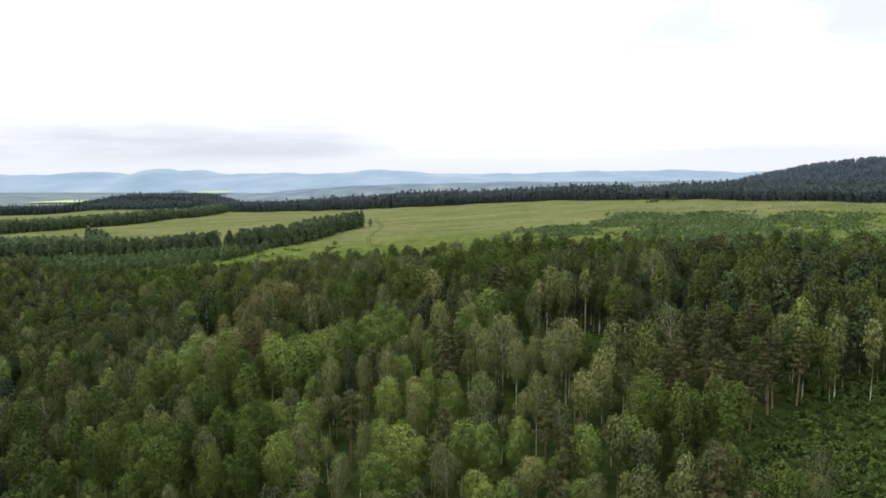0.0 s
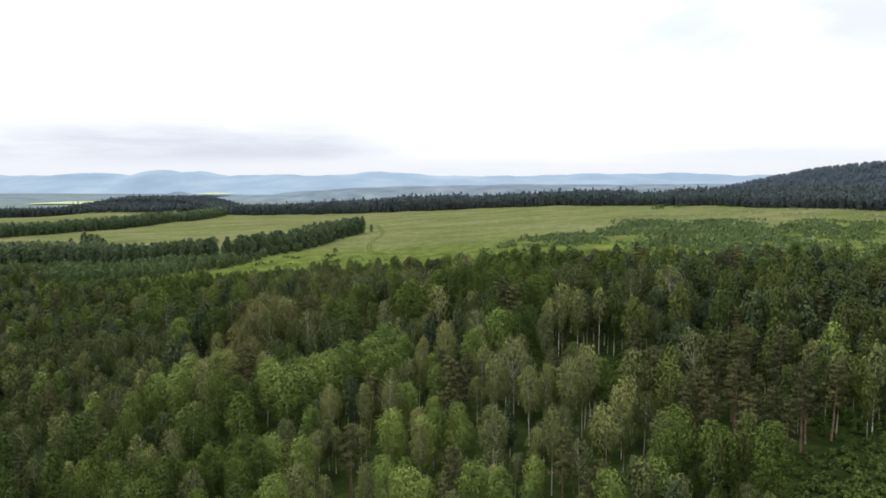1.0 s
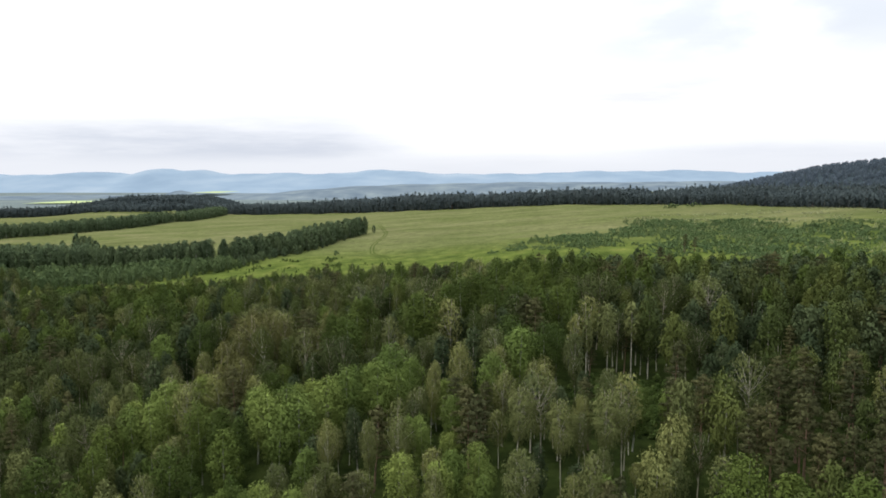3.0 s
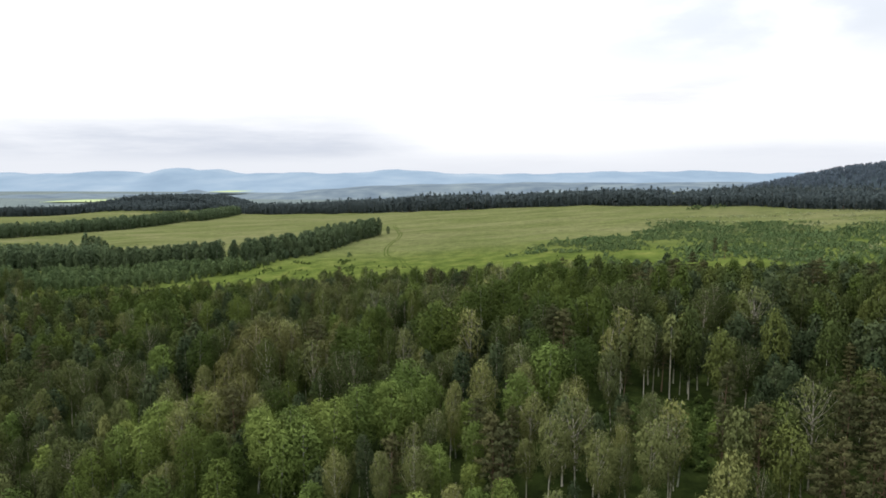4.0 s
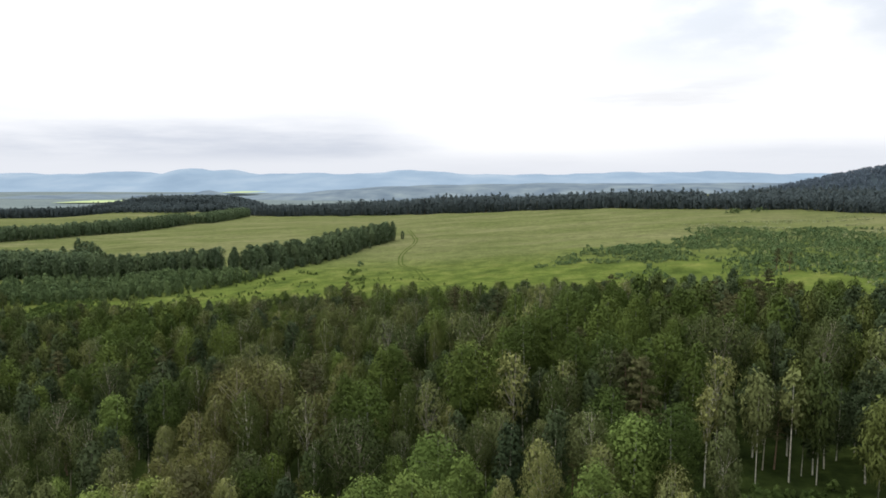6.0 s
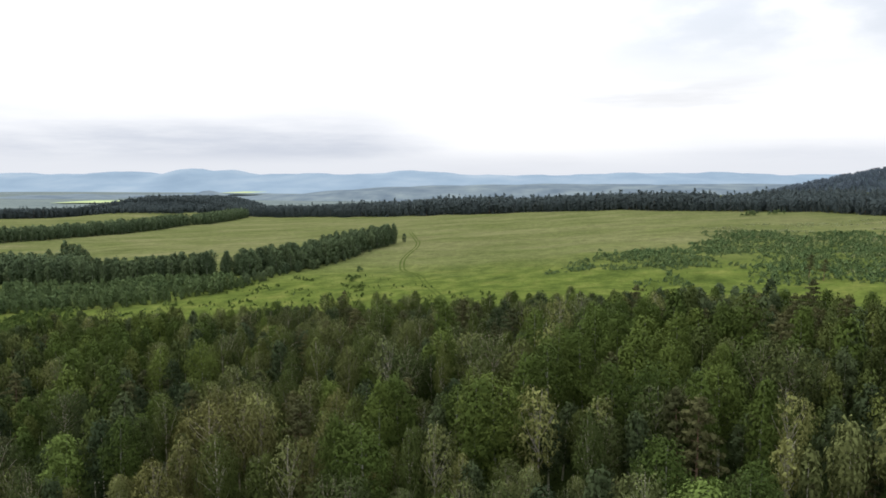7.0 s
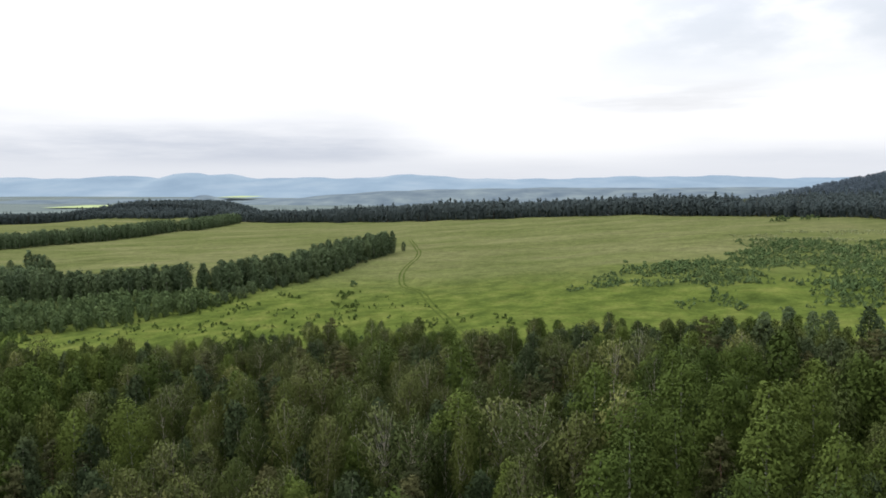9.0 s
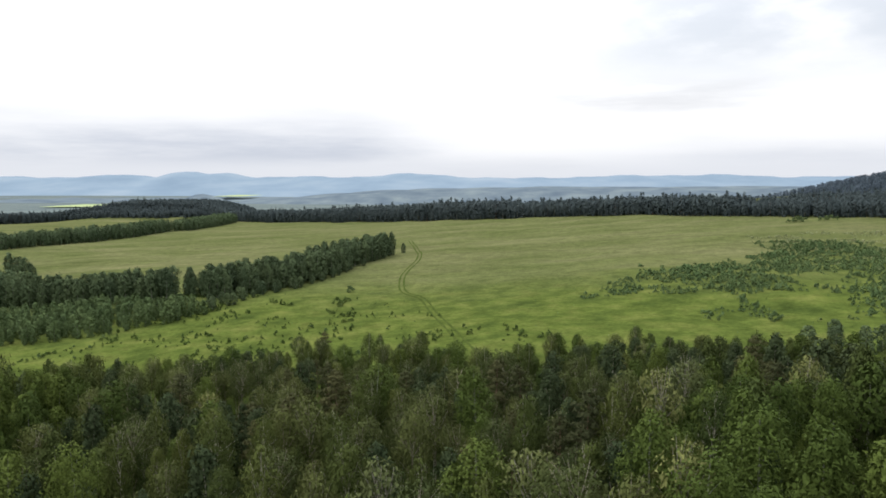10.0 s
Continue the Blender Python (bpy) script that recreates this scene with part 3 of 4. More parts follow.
def stock(kind, variants=7):
    """The first trees of each kind, with their parts; all others of the kind are copies."""
    if kind not in STOCK:
        STOCK[kind] = []
        for i in range(variants):
            h = TALL[kind]
            (sv, sf), leaves, soft = tree_shape(kind, 100 + 13 * i + len(kind), h)
            stem = mesh_of("trunk", sv, sf, STEM_OF[kind])
            stem.polygons.foreach_set("use_smooth", np.ones(len(sf), bool))
            crown = mesh_of("crown", leaves, np.arange(len(leaves)).reshape(-1, 3), LEAF_OF[kind], soft=soft)
            STOCK[kind].append((stem, crown))
    return STOCK[kind]


def plant(kind, x, y, scale, turn, seed, label="", group=""):
    name, words, category, many = WORDS[kind]
    stem, crown = stock(kind)[seed % 7]
    young = 1.0 + 0.9 * max(0.0, 0.75 - scale) if kind in PROFILE else 1.0
    root = new(name)
    root.empty_display_size = 0.5
    root.matrix_basis = Matrix.LocRotScale((x, y, float(height(x, y)) - 0.05), Euler((0.05 * math.sin(seed * 1.7), 0.05 * math.sin(seed * 2.9), turn)), (scale * young * (SPREAD.get(kind, 0.86) + 0.30 * ((seed * 7) % 11) / 10),) * 2 + (scale,))
    for part_name, me in (("trunk", stem), ("crown", crown)):
        ob = new(part_name, me)
        ob.parent = root
    tagged(root, label or words, category, group or many)
    return root


def mass(name, trees, share, label, leaf=None, variants=6, category="trees"):
    """Trees past counting, as one object: kind, x, y, scale, turn."""
    kinds = sorted({t[0] for t in trees})
    mats, shapes = [], {}
    for k in kinds:
        mats += [STEM_OF[k], *TONES.get((leaf or {}).get(k, LEAF_OF[k]).name, [(leaf or {}).get(k, LEAF_OF[k])] * 3)]
        for i in range(variants):
            (sv, sf), lv, ln = tree_shape(k, 900 + 17 * i + len(k), TALL[k], share, True)
            sf = np.concatenate([sf[:, :3], sf[:, [0, 2, 3]]])
            shapes[k, i] = (np.concatenate([sv, lv]), np.concatenate([sf, np.arange(len(lv)).reshape(-1, 3) + len(sv)]), len(sf), np.concatenate([sv * (1, 1, 0) + (1e-3, 0, 0), ln]))
    verts, softs, faces, slots, at = [], [], [], [], 0
    for j, (k, x, y, s, turn) in enumerate(trees):
        v, f, n, vn = shapes[k, j % variants]
        broad = s * (1.0 + 0.9 * max(0.0, 0.75 - s)) * (SPREAD.get(k, 0.86) + 0.15) if k in PROFILE and k != "belt" else s
        ct, st = math.cos(turn) * broad, math.sin(turn) * broad
        w = np.empty_like(v)
        w[:, 0], w[:, 1], w[:, 2] = x + v[:, 0] * ct - v[:, 1] * st, y + v[:, 0] * st + v[:, 1] * ct, float(height(x, y)) - 0.1 + v[:, 2] * s
        wn = vn.copy()
        wn[:, 0], wn[:, 1] = vn[:, 0] * ct - vn[:, 1] * st, vn[:, 0] * st + vn[:, 1] * ct
        wn[:, 2] *= s
        verts.append(w)
        softs.append(wn)
        faces.append(f + at)
        m = kinds.index(k) * 4
        slots.append(np.where(np.arange(len(f)) < n, m, m + 1 + (j * 7 + j // 5) % 3))
        at += len(v)
    ob = new(name, mesh_of(name, np.concatenate(verts), np.concatenate(faces), mats, np.concatenate(slots), np.concatenate(softs)))
    return tagged(ob, label, category, kind="stuff")


# ---- the wood ----
ASPEN_STANDS = [(-47, 97, 15), (-23, 147, 9), (-37, 124, 12), (-22, 144, 6), (-99, 251, 16), (1, 207, 6), (15, 203, 7), (-10, 184, 6), (11, 220, 5), (31, 216, 7), (28, 189, 6), (-92, 236, 7), (-28, 192, 5), (12, 232, 3), (16, 220, 5), (3, 215, 5), (7, 227, 7), (-90, 234, 9), (-20, 156, 10), (-8, 150, 6), (0, 118, 7), (-10, 106, 7), (12, 102, 7), (-30, 106, 11), (-12, 128, 8)]
OLD_STANDS = [(-108, 182, 13), (-84, 175, 13), (-66, 176, 10), (-80, 147, 9), (-47, 186, 5), (-81, 178, 7), (-51, 175, 5), (-52, 209, 5), (-50, 201, 6), (-82, 173, 9), (-49, 163, 7), (-45, 198, 7), (-50, 190, 7), (-26, 228, 8), (-12, 221, 4), (-26, 240, 5), (-7, 219, 6), (-13, 235, 6), (0, 250, 9), (-69, 242, 5), (-30, 277, 8), (-45, 256, 10), (-72, 274, 14)]
BIRCH_STANDS = [(-47, 188, 8), (-4, 104, 5), (-15, 122, 6), (8, 134, 7), (19, 126, 8), (26, 82, 9), (73, 178, 12), (-14, 83, 7), (-2, 250, 8), (-30, 232, 9), (-66, 236, 9), (51, 200, 12), (34, 178, 8), (14, 238, 6), (66, 124, 7)]
PINE_STANDS = [(54, 134, 7), (45, 130, 6), (50, 118, 6), (-1, 137, 3), (11, 195, 3), (0, 99, 3), (31, 78, 5), (-24, 193, 4), (34, 153, 5), (22, 246, 4), (-51, 288, 3), (-7, 222, 4), (15, 180, 4), (67, 264, 5), (-41, 198, 4), (43, 220, 6), (-51, 177, 3), (40, 118, 7), (48, 121, 7), (36, 147, 4), (18, 235, 4), (-3, 237, 3), (14, 179, 5), (57, 241, 3), (-41, 197, 3), (-47, 230, 3)]
ALDER_STANDS = [(-20, 254, 13), (37, 238, 11), (73, 208, 14), (-70, 215, 12), (-14, 240, 6), (-54, 264, 9), (32, 250, 9), (18, 256, 8), (-18, 246, 5), (-21, 182, 4), (49, 167, 9), (61, 150, 8), (40, 143, 7), (-71, 234, 7), (-66, 92, 14), (-80, 112, 15), (72, 150, 13), (88, 172, 16), (-96, 142, 14), (22, 166, 9), (42, 160, 9)]
GLADES = [(17, 150, 4), (20, 146, 5), (23, 150, 6), (33, 155, 5), (24, 157, 5), (46, 92, 5), (50, 100, 7), (54, 110, 6), (54, 88, 8), (50, 78, 6), (59, 77, 8), (67, 92, 9), (77, 106, 9), (30, 150, 5), (26, 155, 5), (63, 108, 9), (60, 97, 8), (70, 117, 6), (-160, 320, 12), (-166, 295, 12), (67, 138, 4), (-19, 187, 3), (-50, 171, 3), (24, 154, 5), (29, 155, 5), (26, 149, 4), (25, 142, 5), (30, 147, 4)]


# trees that stand out from the rest, kind by kind
PINES = [(34, 85), (16, 97), (0, 104), (15, 107), (-16, 114), (53, 117), (39, 119), (44, 120), (0, 127), (53, 127), (33, 128), (-15, 129), (44, 129), (56, 130), (-1, 130), (33, 142), (-80, 147), (-42, 151), (13, 167), (12, 171), (-35, 181), (-37, 187), (-98, 190), (33, 197), (75, 205), (34, 209), (49, 223), (-6, 223), (-16, 244), (60, 247), (-40, 248), (23, 249), (-42, 255), (-68, 258)]
DYING_BIRCHES = [(-45, 120), (21, 126), (22, 129), (10, 131), (41, 132), (-49, 145), (-50, 148), (-16, 168), (-33, 169), (24, 169), (49, 173), (10, 173), (-4, 175), (-41, 185), (0, 203), (-26, 206), (-13, 208), (-95, 226), (3, 227), (8, 234)]
BIRCHES_NEAR = [(29, 84), (-15, 92), (0, 94), (24, 98), (34, 101), (-21, 102), (-13, 102), (-36, 102), (40, 105), (14, 111), (22, 112), (-5, 112), (6, 114), (26, 119), (34, 122), (12, 124), (18, 125), (-15, 125), (-11, 125), (29, 126), (-21, 127), (6, 128), (-7, 142), (74, 145), (18, 147), (-2, 148), (35, 150), (63, 150), (52, 151)]
BIRCHES_FAR = [(46, 156), (57, 158), (26, 161), (34, 162), (1, 167), (-19, 168), (-42, 170), (-56, 180), (-28, 180), (-66, 185), (-57, 188), (-42, 198), (-18, 202), (-32, 214), (-40, 214), (7, 217), (-13, 220), (-33, 221), (-3, 223), (-50, 224), (-35, 225), (-62, 226), (-50, 227), (-44, 227), (-73, 230), (30, 234), (-62, 234), (-10, 264), (-125, 267), (-30, 285)]
OLD_BIRCHES = [(-64, 141), (-84, 148), (-23, 156), (-27, 158), (-81, 162), (-97, 162), (-49, 168), (-66, 170), (-78, 171), (-48, 172), (-84, 176), (40, 176), (-75, 177), (60, 178), (-40, 179), (-43, 182), (-48, 182), (28, 182), (30, 184), (26, 186), (-49, 187), (-46, 188), (-11, 190), (-76, 194), (-6, 200), (-23, 202), (-10, 203), (-34, 207), (-26, 224), (-63, 231), (0, 231), (-40, 232), (-3, 234), (-14, 253), (-60, 263), (-111, 273), (-146, 274), (-37, 277), (-55, 286)]
ALDERS = [(-5, 154), (0, 157), (-81, 164), (55, 179), (-62, 180), (-64, 189), (-48, 218), (-74, 241), (-64, 244), (2, 250), (33, 252), (56, 261), (31, 263)]
ASPENS_NEAR = [(-28, 95), (20, 96), (-41, 98), (6, 98), (-6, 99), (-24, 99), (41, 100), (2, 101), (-52, 101), (-46, 103), (-41, 104), (-64, 105), (-53, 106), (31, 106), (-35, 108), (-59, 109), (-28, 109), (-23, 111), (-10, 116), (-54, 117), (-73, 120), (-63, 124), (-44, 124), (-36, 125), (-36, 130), (-30, 132), (-27, 134), (-39, 134), (-32, 136), (-44, 138), (-24, 139), (-30, 140), (-57, 142), (-54, 142), (-36, 142), (-21, 143), (-16, 144), (-54, 149), (8, 150)]
ASPENS_FAR = [(-48, 151), (13, 151), (-24, 167), (-28, 169), (20, 169), (15, 172), (-12, 175), (11, 176), (-58, 177), (-9, 177), (-66, 178), (-24, 179), (6, 180), (-22, 182), (13, 183), (-6, 185), (11, 188), (-1, 189), (4, 192), (14, 196), (19, 198), (0, 199), (10, 199), (-81, 204), (-74, 205), (-2, 206), (8, 206), (31, 207), (8, 211), (17, 213), (-72, 218), (23, 218), (-63, 218), (-91, 223), (-18, 232), (-93, 243), (-75, 248)]
STANDING_OUT = [("slim_birch", 61, 122, 1.0), ("slim_birch", 65.5, 120, 1.08), ("slim_birch", 71, 119, 1.0), ("slim_birch", 74, 145, 0.95), ("slim_birch", 31, 163, 1.05), ("slim_birch", 22, 161, 0.9), ("slim_birch", 20, 162, 0.95),
                ("pine", -50, 285, 0.62), ("pine", 88, 314, 0.5), ("pine", 91, 311, 0.42), ("belt", 55, 281, 0.56), ("belt", 52, 286, 0.5), ("belt", 48, 289, 0.48), ("belt", 54, 291, 0.5), ("belt", 66, 276, 0.5), ("belt", 60, 284, 0.48)]
LANDMARKS = [(kind, x, y) for kind, spots in (("pine", PINES), ("dead", DYING_BIRCHES), ("birch", BIRCHES_NEAR), ("birch", BIRCHES_FAR), ("old_birch", OLD_BIRCHES), ("dark", ALDERS), ("aspen", ASPENS_NEAR), ("aspen", ASPENS_FAR)) for x, y in spots]


def wood_edge(x):
    return 283 + 4 * math.sin(x / 11) + 3 * math.sin(x / 5.3 + 1) - 0.45 * max(0, x - 10) - 0.55 * max(0, x - 50) - 0.12 * max(0, -x - 100) + 1.1 * min(60, max(0, -x - 142))


def inside(stands, x, y):
    return any((x - a) ** 2 + (y - b) ** 2 < r * r for a, b, r in stands)


def wood():
    rng = random.Random(11)
    tall = lambda kind, x, y: float(growth(x, y) - hollow(x, y)) / TALL[kind]
    found = [(k, a, b, tall(k, a, b) * rng.uniform(0.99, 1.08), a) for k, a, b in LANDMARKS] + [(*t, t[1]) for t in STANDING_OUT]
    y = 34.0
    while y < 345:
        half = 0.70 * (y + 6) + 16
        x = -half - 6
        while x < half:
            px, py = x + rng.uniform(-2.0, 2.0), y + rng.uniform(-2.0, 2.0)
            x += 4.3 + rng.uniform(-0.8, 0.8)
            roll, size, turn = rng.random(), rng.triangular(0.50, 1.0, 0.88), rng.uniform(0, 6.28)
            if py > wood_edge(px) or inside(GLADES, px, py):
                continue
            if any(abs(px - t[1]) < 2.4 and -3.2 < py - t[2] < 2.2 for t in LANDMARKS):
                continue
            # trees that stand out are seen over lower ones
            if any(abs(px - t[1]) < 3.0 and -9.5 < py - t[2] <= -3.2 for t in LANDMARKS):
                size *= 0.78
            if inside(PINE_STANDS, px, py):
                kind = "pine" if roll < 0.85 else "birch"
                size = min(max(size, 0.85), 1.0)
            elif inside(ASPEN_STANDS, px, py):
                kind = "aspen" if roll < 0.88 else "birch"
            elif inside(OLD_STANDS, px, py):
                kind = "old_birch" if roll < 0.72 else "birch" if roll < 0.88 else "dead" if roll < 0.93 else "pine"
                size = max(size, 0.75)
            elif inside(BIRCH_STANDS, px, py):
                kind = "birch" if roll < 0.9 else "dark"
            elif inside(ALDER_STANDS, px, py):
                kind = "dark" if roll < 0.62 else "old_birch" if roll < 0.82 else "pine"
            else:
                mix = (("birch", 0.36), ("old_birch", 0.16), ("dark", 0.16), ("aspen", 0.23), ("pine", 0.05), ("dead", 0.04)) if py < 210 else (("birch", 0.32), ("old_birch", 0.20), ("dark", 0.25), ("aspen", 0.05), ("pine", 0.15), ("dead", 0.03))
                for kind, part_of in mix:
                    roll -= part_of
                    if roll < 0:
                        break
            if py > wood_edge(px) - 14:
                size *= 0.94
            if kind == "pine" and py > wood_edge(px) - 22 and turn < 4.5:
                kind = "dark"
            if kind == "dark" and py > wood_edge(px) - 18 and turn < 4.0:
                kind = "birch" if turn < 2.4 else "aspen"
            found.append((kind, px, py, size * tall(kind, px, py), turn))
        y += 4.3
    # young growth along the edge towards the meadow
    x = -125.0
    while x < 75:
        for back in (1.5, 6.0):
            found.append((rng.choice(["birch", "birch", "old_birch", "dark", "aspen"]), x + rng.uniform(-1, 1), wood_edge(x) - back + rng.uniform(-2, 2), rng.uniform(0.36, 0.64), rng.uniform(0, 6.28)))
        x += rng.uniform(2.6, 4.4)
    # the near middle of the wood is coloured as better lit: aspen and birch elsewhere are a deeper green, and a few old
    # birches pale
    deep = lambda x, y: y + 8 * math.sin(x / 9) > (158 if x > -58 else 172) or x < -30 - 0.25 * (y - 120) and y < 142 or x > 27 and y < 118
    dull = lambda x, y: y + 10 * math.sin(x / 7) > 162 or x > 30
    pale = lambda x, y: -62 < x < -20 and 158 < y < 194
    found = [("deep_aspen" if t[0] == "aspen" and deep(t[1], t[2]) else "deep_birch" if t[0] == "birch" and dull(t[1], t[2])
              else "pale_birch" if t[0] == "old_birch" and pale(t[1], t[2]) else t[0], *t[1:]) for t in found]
    # the trees along the way are things, the rest of the wood is one mass
    found.sort(key=lambda t: abs(t[1] + 0.12 * t[2]) + 0.12 * abs(t[2] - 170))
    count, rest = {}, []
    for i, t in enumerate(found):
        sort = WORDS[t[0]][0]
        count[sort] = count.get(sort, 0) + 1
        if count[sort] <= 300:
            plant(*t, seed=i)
        else:
            rest.append(t)
    around = []
    for i in range(2300):
        px, py = rng.uniform(-130, 130), rng.uniform(-60, 150)
        if abs(px) > 0.70 * (py + 6) + 20 or py < 34:
            around.append((rng.choice(["birch", "dark", "aspen"]), px, py, rng.uniform(0.7, 1.05), rng.uniform(0, 6.28)))
    mass("wood_behind", around, 0.08, "rest of the mixed wood beside and behind the flight path")
    mass("wood", rest, 0.42, "dense mixed wood of birch, aspen, alder and pine")


wood()


# ---- tree belts, far woods ----
def along(line, step, depth, rng, kinds, size=(0.75, 1.05), dense=1.0):
    out = []
    for (x0, y0), (x1, y1) in zip(line, line[1:]):
        length = math.hypot(x1 - x0, y1 - y0)
        n = max(1, int(length / step))
        nx, ny = -(y1 - y0) / length, (x1 - x0) / length
        if ny < 0:
            nx, ny = -nx, -ny
        for i in range(n):
            d = 0.0
            while d <= depth:
                f = (i + rng.uniform(0, 1)) / n
                e = d + rng.uniform(-1.2, 1.2)
                if rng.random() < dense:
                    out.append((rng.choice(kinds), x0 + (x1 - x0) * f + nx * e, y0 + (y1 - y0) * f + ny * e, rng.uniform(*size), rng.uniform(0, 6.28)))
                d += step
    return out


def belts():
    rng = random.Random(5)
    near = along([(-112, 386), (-101, 400), (-84, 420), (-68, 470), (-60, 492)], 3.7, 15, rng, ["belt"], (0.7, 1.05))
    near += [("belt", -57, 498, 0.45, 0.3)]
    near += along([(-300, 398), (-236, 402), (-200, 400), (-171, 394), (-150, 394), (-131, 396)], 3.5, 12, rng, ["belt"], (0.72, 1.0))
    near += along([(-131, 398), (-121, 395), (-112, 390)], 4.0, 9, rng, ["belt"], (0.4, 0.72)) + along([(-104, 366), (-97, 390), (-82, 414), (-70, 452)], 4.5, 5, rng, ["belt"], (0.25, 0.45))
    near += [("belt", -233, 458, 1.25, 0), ("belt", -228, 456, 1.1, 2), ("belt", -222, 452, 1.05, 1), ("belt", -238, 452, 0.95, 4), ("belt", -215, 446, 0.9, 4)]
    near.sort(key=lambda t: math.hypot(t[1] + 20, t[2] - 250))
    mass("shelterbelt", near[280:], 0.6, "dark shelterbelt of leafy trees across the meadow", category="tree belt")
    for i, t in enumerate(near[:280]):
        plant(*t, seed=i, label="dark leafy tree in a shelterbelt across the meadow", group="trees of the shelterbelts")
    low = along([(-260, 332), (-149, 333), (-136, 337), (-124, 344), (-113, 352)], 3.6, 46, rng, ["belt"], (0.36, 0.58)) + along([(-113, 352), (-104, 364)], 3.4, 20, rng, ["belt"], (0.4, 0.6))
    mass("young_belt", low, 0.32, "row of low young trees in front of a shelterbelt", leaf={"belt": YOUNG_LEAF}, category="tree belt")
    far = along([(-520, 560), (-353, 626), (-336, 679), (-315, 745), (-315, 820), (-322, 900), (-325, 980)], 4.2, 18, rng, ["belt"], (0.82, 1.12))
    far += along([(-330, 470), (-260, 440), (-200, 412)], 4.2, 12, rng, ["belt"], (0.75, 1.0))
    mass("shelterbelt", far, 0.22, "long dark shelterbelt of leafy trees between hayfields", category="tree belt")
    FAR_KINDS = ["spruce"] + ["belt"] * 9
    edge = along([(-900, 900), (-640, 1010), (-530, 1140), (-400, 1110), (-290, 1000), (-180, 900)], 4.2, 22, rng, FAR_KINDS, (1.05, 1.3))
    edge += along([(-180, 900), (-68, 780), (3, 732)], 3.1, 22, rng, FAR_KINDS, (1.1, 1.35))
    edge += along([(3, 732), (78, 652), (131, 586)], 3.1, 22, rng, FAR_KINDS, (0.92, 1.1))
    edge += along([(131, 590), (180, 528), (218, 452), (246, 420), (330, 392)], 3.1, 22, rng, FAR_KINDS, (0.70, 0.84))
    edge += along([(150, 622), (200, 562), (244, 488), (300, 448), (420, 420), (520, 410)], 5.5, 70, rng, ["belt", "belt", "spruce"], (0.64, 0.84))
    mass("far_wood", edge, 0.13, "dark conifer wood behind the hayfield", leaf={"belt": HAZY_FAR_LEAF, "spruce": HAZY_FAR_LEAF}, category="wood")
    hump = [("belt", rng.uniform(-600, -360), rng.uniform(1082, 1225), rng.uniform(0.65, 0.95), rng.uniform(0, 6.28)) for _ in range(1900)]
    mass("hump_wood", hump, 0.06, "dark wooded rise behind the hayfields", leaf={"belt": HAZY_FAR_LEAF, "spruce": HAZY_FAR_LEAF}, category="wood")
    crown = []
    for i in range(4800):
        x, y = rng.uniform(200, 1250), rng.uniform(1040, 1480)
        if 0.22 * y - 20 < x < 0.74 * y + 160:
            crown.append(("belt", x, y, rng.uniform(0.7, 0.95), rng.uniform(0, 6.28)))
    mass("hill_wood", crown, 0.10, "wooded hill beyond the hayfield, tinted blue for haze", leaf={"belt": HAZY_HILL_LEAF, "spruce": HAZY_HILL_LEAF}, category="wood")


belts()


# ---- shrubs in the meadow ----
ISLETS = [(33, 356, 7), (40, 353, 5), (24, 336, 6), (18, 332, 4), (84, 312, 6), (92, 318, 7), (78, 326, 5)]


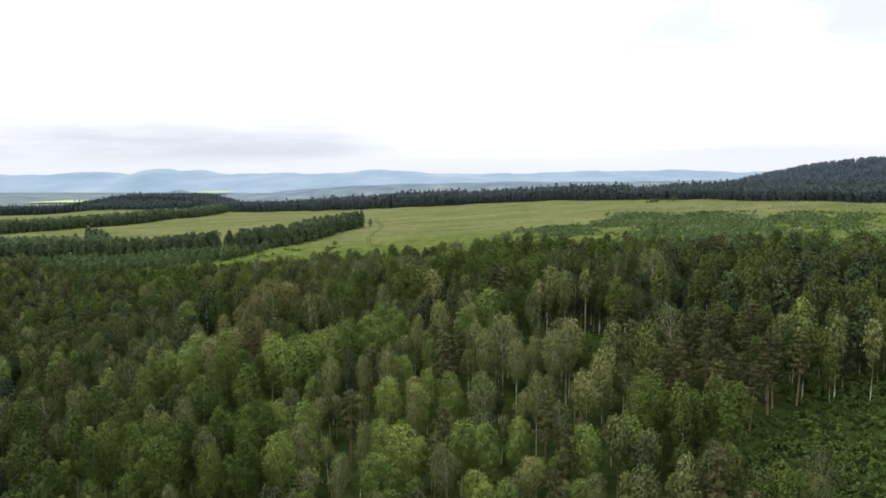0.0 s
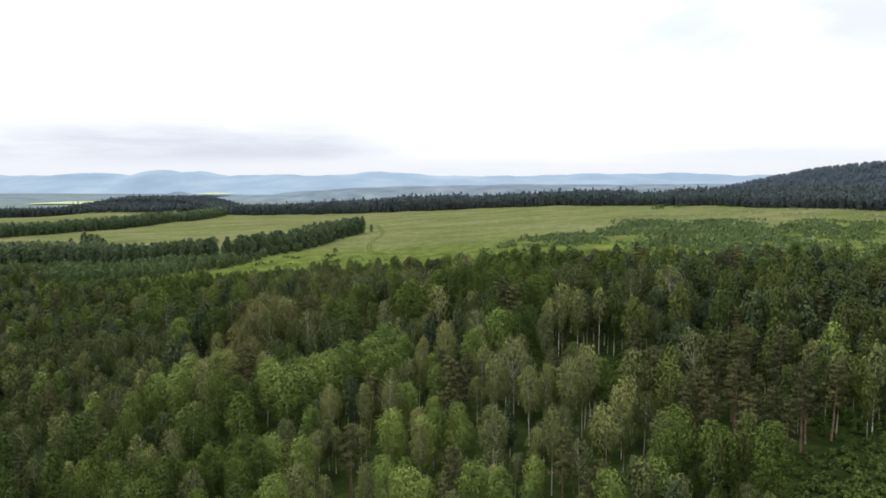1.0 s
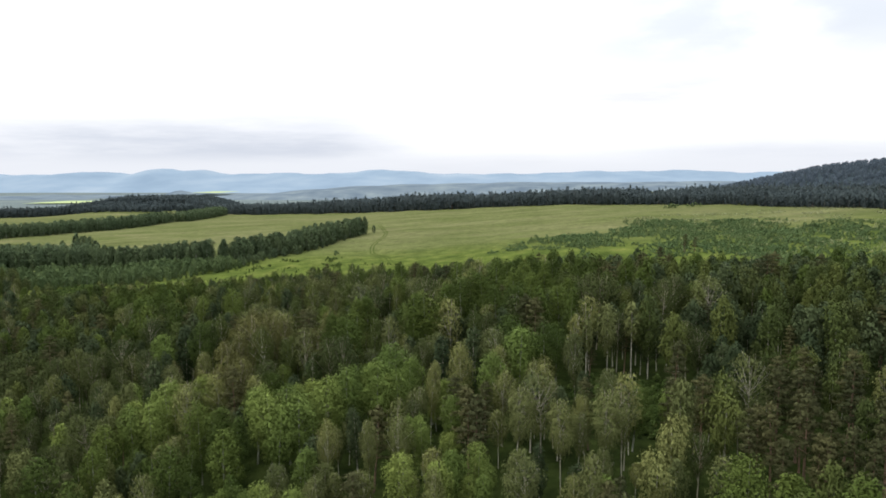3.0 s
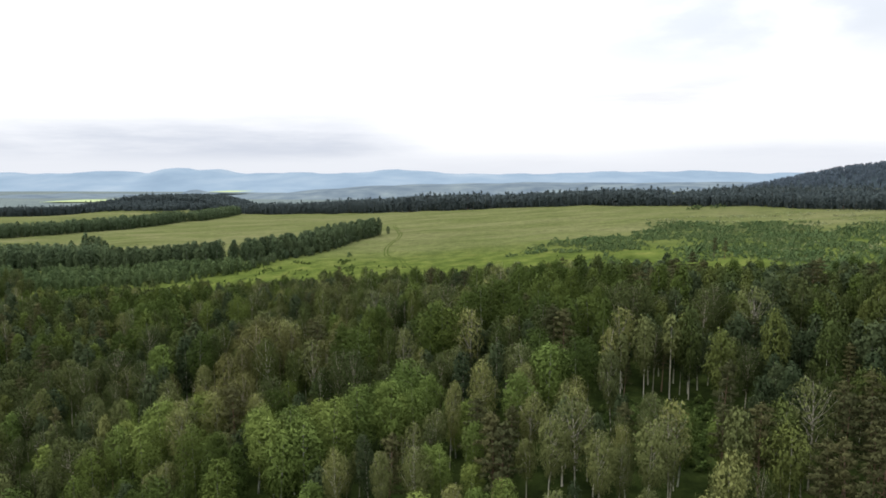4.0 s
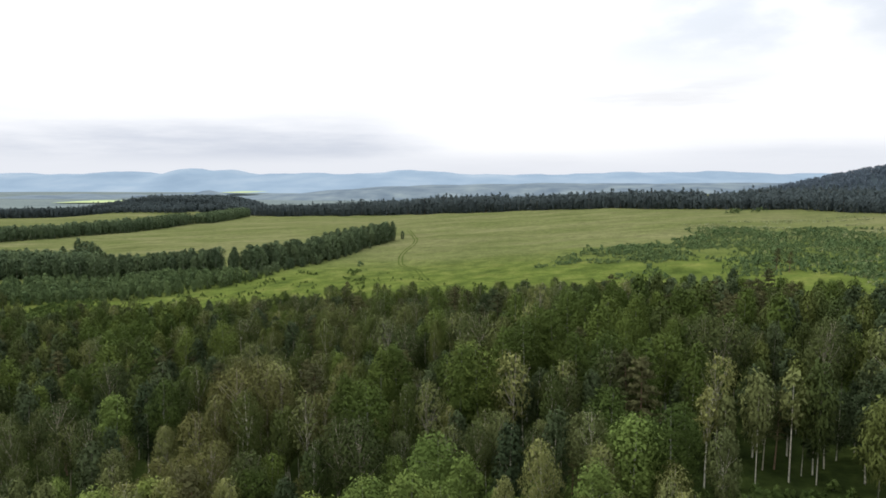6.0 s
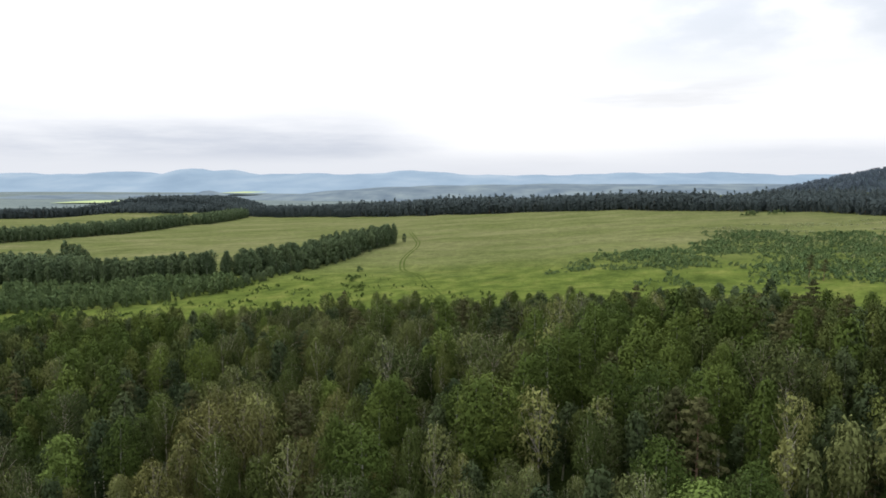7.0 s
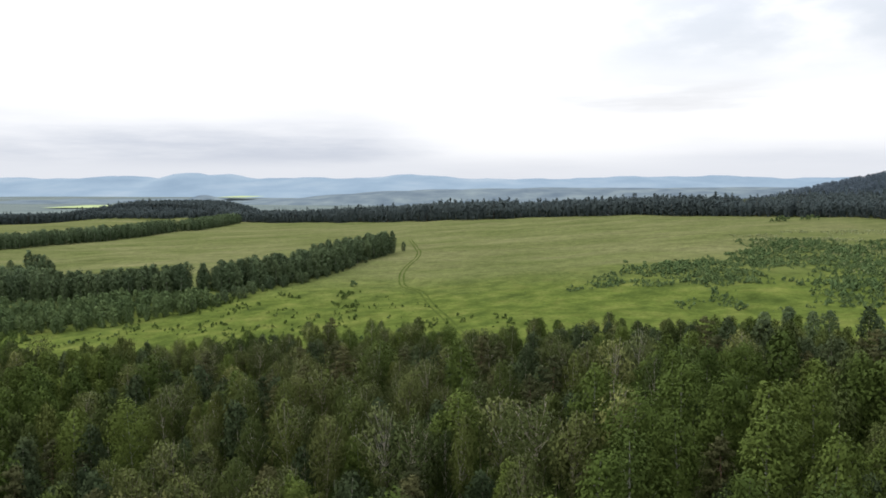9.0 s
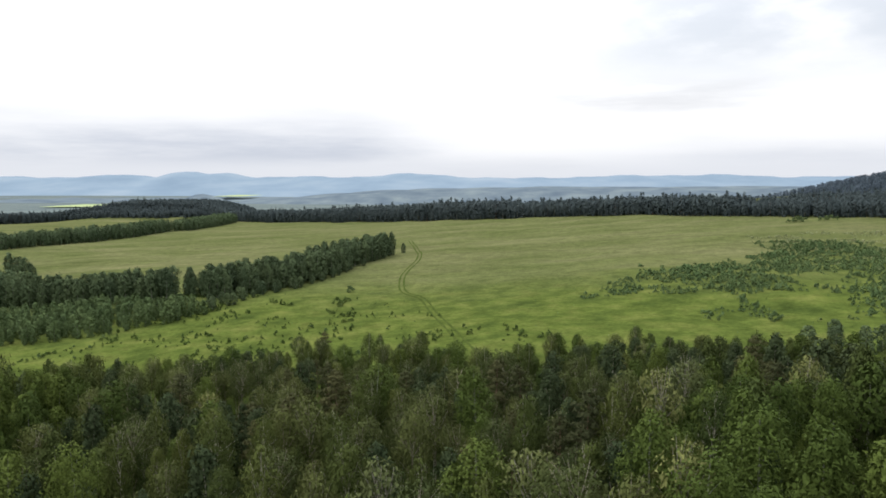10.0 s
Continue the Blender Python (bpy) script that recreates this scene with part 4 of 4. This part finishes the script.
def scrub():
    rng = random.Random(8)
    spots = []
    for _ in range(60000):
        x, y = rng.uniform(0, 330), rng.uniform(215, 560)
        if y < wood_edge(x) + 3:
            continue
        d = noise.noise(Vector((x / 21, y / 34, 1.0))) + 0.7 * noise.noise(Vector((x / 7, y / 11, 4.0))) + 0.5
        top = min(436, 368 + 0.66 * (x - 15)) - 0.55 * max(0, x - 130)
        low = 352 - 0.35 * max(0, x - 40) - 0.9 * max(0, x - 75) - 3.0 * max(0, x - 92)
        if y > top:
            d -= 0.42 + max(0, y - 470) / 60 + (0.7 if x < 92 else 0)
        if y < low:
            d -= 0.85
        if inside(ISLETS, x, y):
            d = max(d, 0.3)
        if x > 150:
            d -= 0.22
        if x < 45:
            d -= (45 - x) / 45
        if d > 0.0 and rng.random() < 0.85:
            spots.append((x, y, d))
    rng.shuffle(spots)
    trees = [("shrub", x, y, rng.triangular(0.22, 0.9, 0.35) * (1.0 + 0.7 * min(1.0, max(0.0, d - 0.15))), rng.uniform(0, 6.28)) for x, y, d in spots]
    trees.sort(key=lambda t: math.hypot(t[1] + 10, t[2] - 200))
    for i, t in enumerate(trees[:250]):
        plant(*t, seed=i)
    if len(trees) > 250:
        mass("scrub", trees[250:12000], 0.15, "thick patch of green saplings on the meadow slope", category="shrubs")
    under = []
    for a, b, r in [*GLADES, (67, 127, 9), (75, 129, 9), (62, 132, 6)]:
        for _ in range(int(r * r * 2.2)):
            q, t = r * 1.15 * math.sqrt(rng.random()), rng.uniform(0, 6.28)
            under.append(("shrub", a + q * math.cos(t), b + q * math.sin(t), rng.triangular(0.3, 1.1, 0.5), t))
    mass("undergrowth", under, 0.4, "dense green undergrowth in a clearing of the wood", leaf={"shrub": UNDER_LEAF}, category="undergrowth")
    loose = []
    while len(loose) < 900:
        x, y = rng.uniform(-135, 70), rng.uniform(285, 440)
        thick = 0.9 if (x < -58 and 365 < y < 440 - 0.3 * (x + 60)) else 0.35 if x < -50 or y < 345 else 0.05
        if y > wood_edge(x) + 2 and rng.random() < thick and noise.noise(Vector((x / 13, y / 13, 7.0))) > 0.02 and y < 398 - 1.15 * (x + 104) * (x > -104) + 30 * (x > -66):
            loose.append(("shrub", x, y, rng.triangular(0.18, 0.95, 0.3), rng.uniform(0, 6.28)))
    for i, t in enumerate(loose[:50]):
        plant(*t, seed=i)
    mass("meadow_bushes", loose[50:], 0.4, "scattered low green bushes and tussocks in the meadow", leaf={"shrub": UNDER_LEAF}, category="bushes")
    tufts = [("shrub", rng.uniform(-150, 160), rng.uniform(300, 560), rng.uniform(0.10, 0.24), rng.uniform(0, 6.28)) for _ in range(500)]
    mass("tussocks", [t for t in tufts if t[2] > wood_edge(t[1])], 0.1, "small grass tussocks dotted over the hayfield", category="tussocks")
    dry = []
    while len(dry) < 5200:
        x, y = rng.uniform(98, 310), rng.uniform(280, 470)
        if noise.noise(Vector((x / 17, y / 12, 9.0))) > 0.10 and y > wood_edge(x) + 25:
            dry.append(("shrub", x, y, rng.uniform(0.2, 0.48), rng.uniform(0, 6.28)))
    mass("dry_grass", dry, 0.1, "pale dry grass tufts scattered among the saplings", leaf={"shrub": DRY_LEAF}, category="grass")
    for x, y, s in ((141, 527, 1.3), (143, 526, 1.7), (145, 526, 1.9), (147, 526, 1.8), (149, 525, 1.4), (155, 523, 1.3), (157.5, 522, 1.6), (160, 522, 1.7), (163, 522, 1.3)):
        plant("shrub", x, y, s, x, int(x), label="lone rounded dark bush standing in the hayfield", group="lone bushes")
    plant("shrub", -64, 392, 1.6, 2.0, 336, label="lone rounded dark bush standing in the meadow", group="lone bushes")


scrub()


# ---- track ----
def track():
    way = [(-20, 300), (-27, 328), (-32, 349), (-37, 370), (-43, 382), (-46.5, 397), (-48.5, 425), (-46.5, 457), (-48.5, 492), (-60, 560)]
    dense = []
    for i in range(len(way) - 1):
        p0, p1, p2, p3 = (Vector(way[min(max(k, 0), len(way) - 1)]) for k in (i - 1, i, i + 1, i + 2))
        for j in range(12):
            t = j / 12
            dense.append(0.5 * ((2 * p1) + (p2 - p0) * t + (2 * p0 - 5 * p1 + 4 * p2 - p3) * t * t + (3 * p1 - p0 - 3 * p2 + p3) * t ** 3))
    for side in (-0.85, 0.85):
        verts, faces = [], []
        for i, p in enumerate(dense):
            d = (dense[min(i + 1, len(dense) - 1)] - dense[max(i - 1, 0)]).normalized()
            n = Vector((d.y, -d.x))
            half = 0.30 + 0.08 * math.sin(i * 1.7) + 0.05 * math.sin(i * 0.6 + side)
            for s in (-half, half):
                q = p + n * (side + s)
                verts.append((q.x, q.y, float(height(q.x, q.y)) + 0.07))
            if i:
                k = 2 * i
                faces.append((k - 2, k - 1, k + 1, k))
        me = bpy.data.meshes.new("wheel_track")
        me.from_pydata(verts, [], faces)
        me.materials.append(RUT)
        tagged(new("road", me), "worn wheel rut of a farm track through the meadow", "track", kind="structure")


track()


# ---- bright fields in the valley ----
def crop_field(x0, x1, y0, y1, lift):
    tagged(sheet("far_field", np.linspace(x0, x1, 12), np.linspace(y0, y1, 6), lambda x, y: height(x, y) + lift, CROP), "bright yellow-green crop field far down in the valley", "field", kind="structure")


crop_field(-1250, -985, 2080, 2330, 3.0)
crop_field(-1100, -985, 3000, 3300, 16.0)
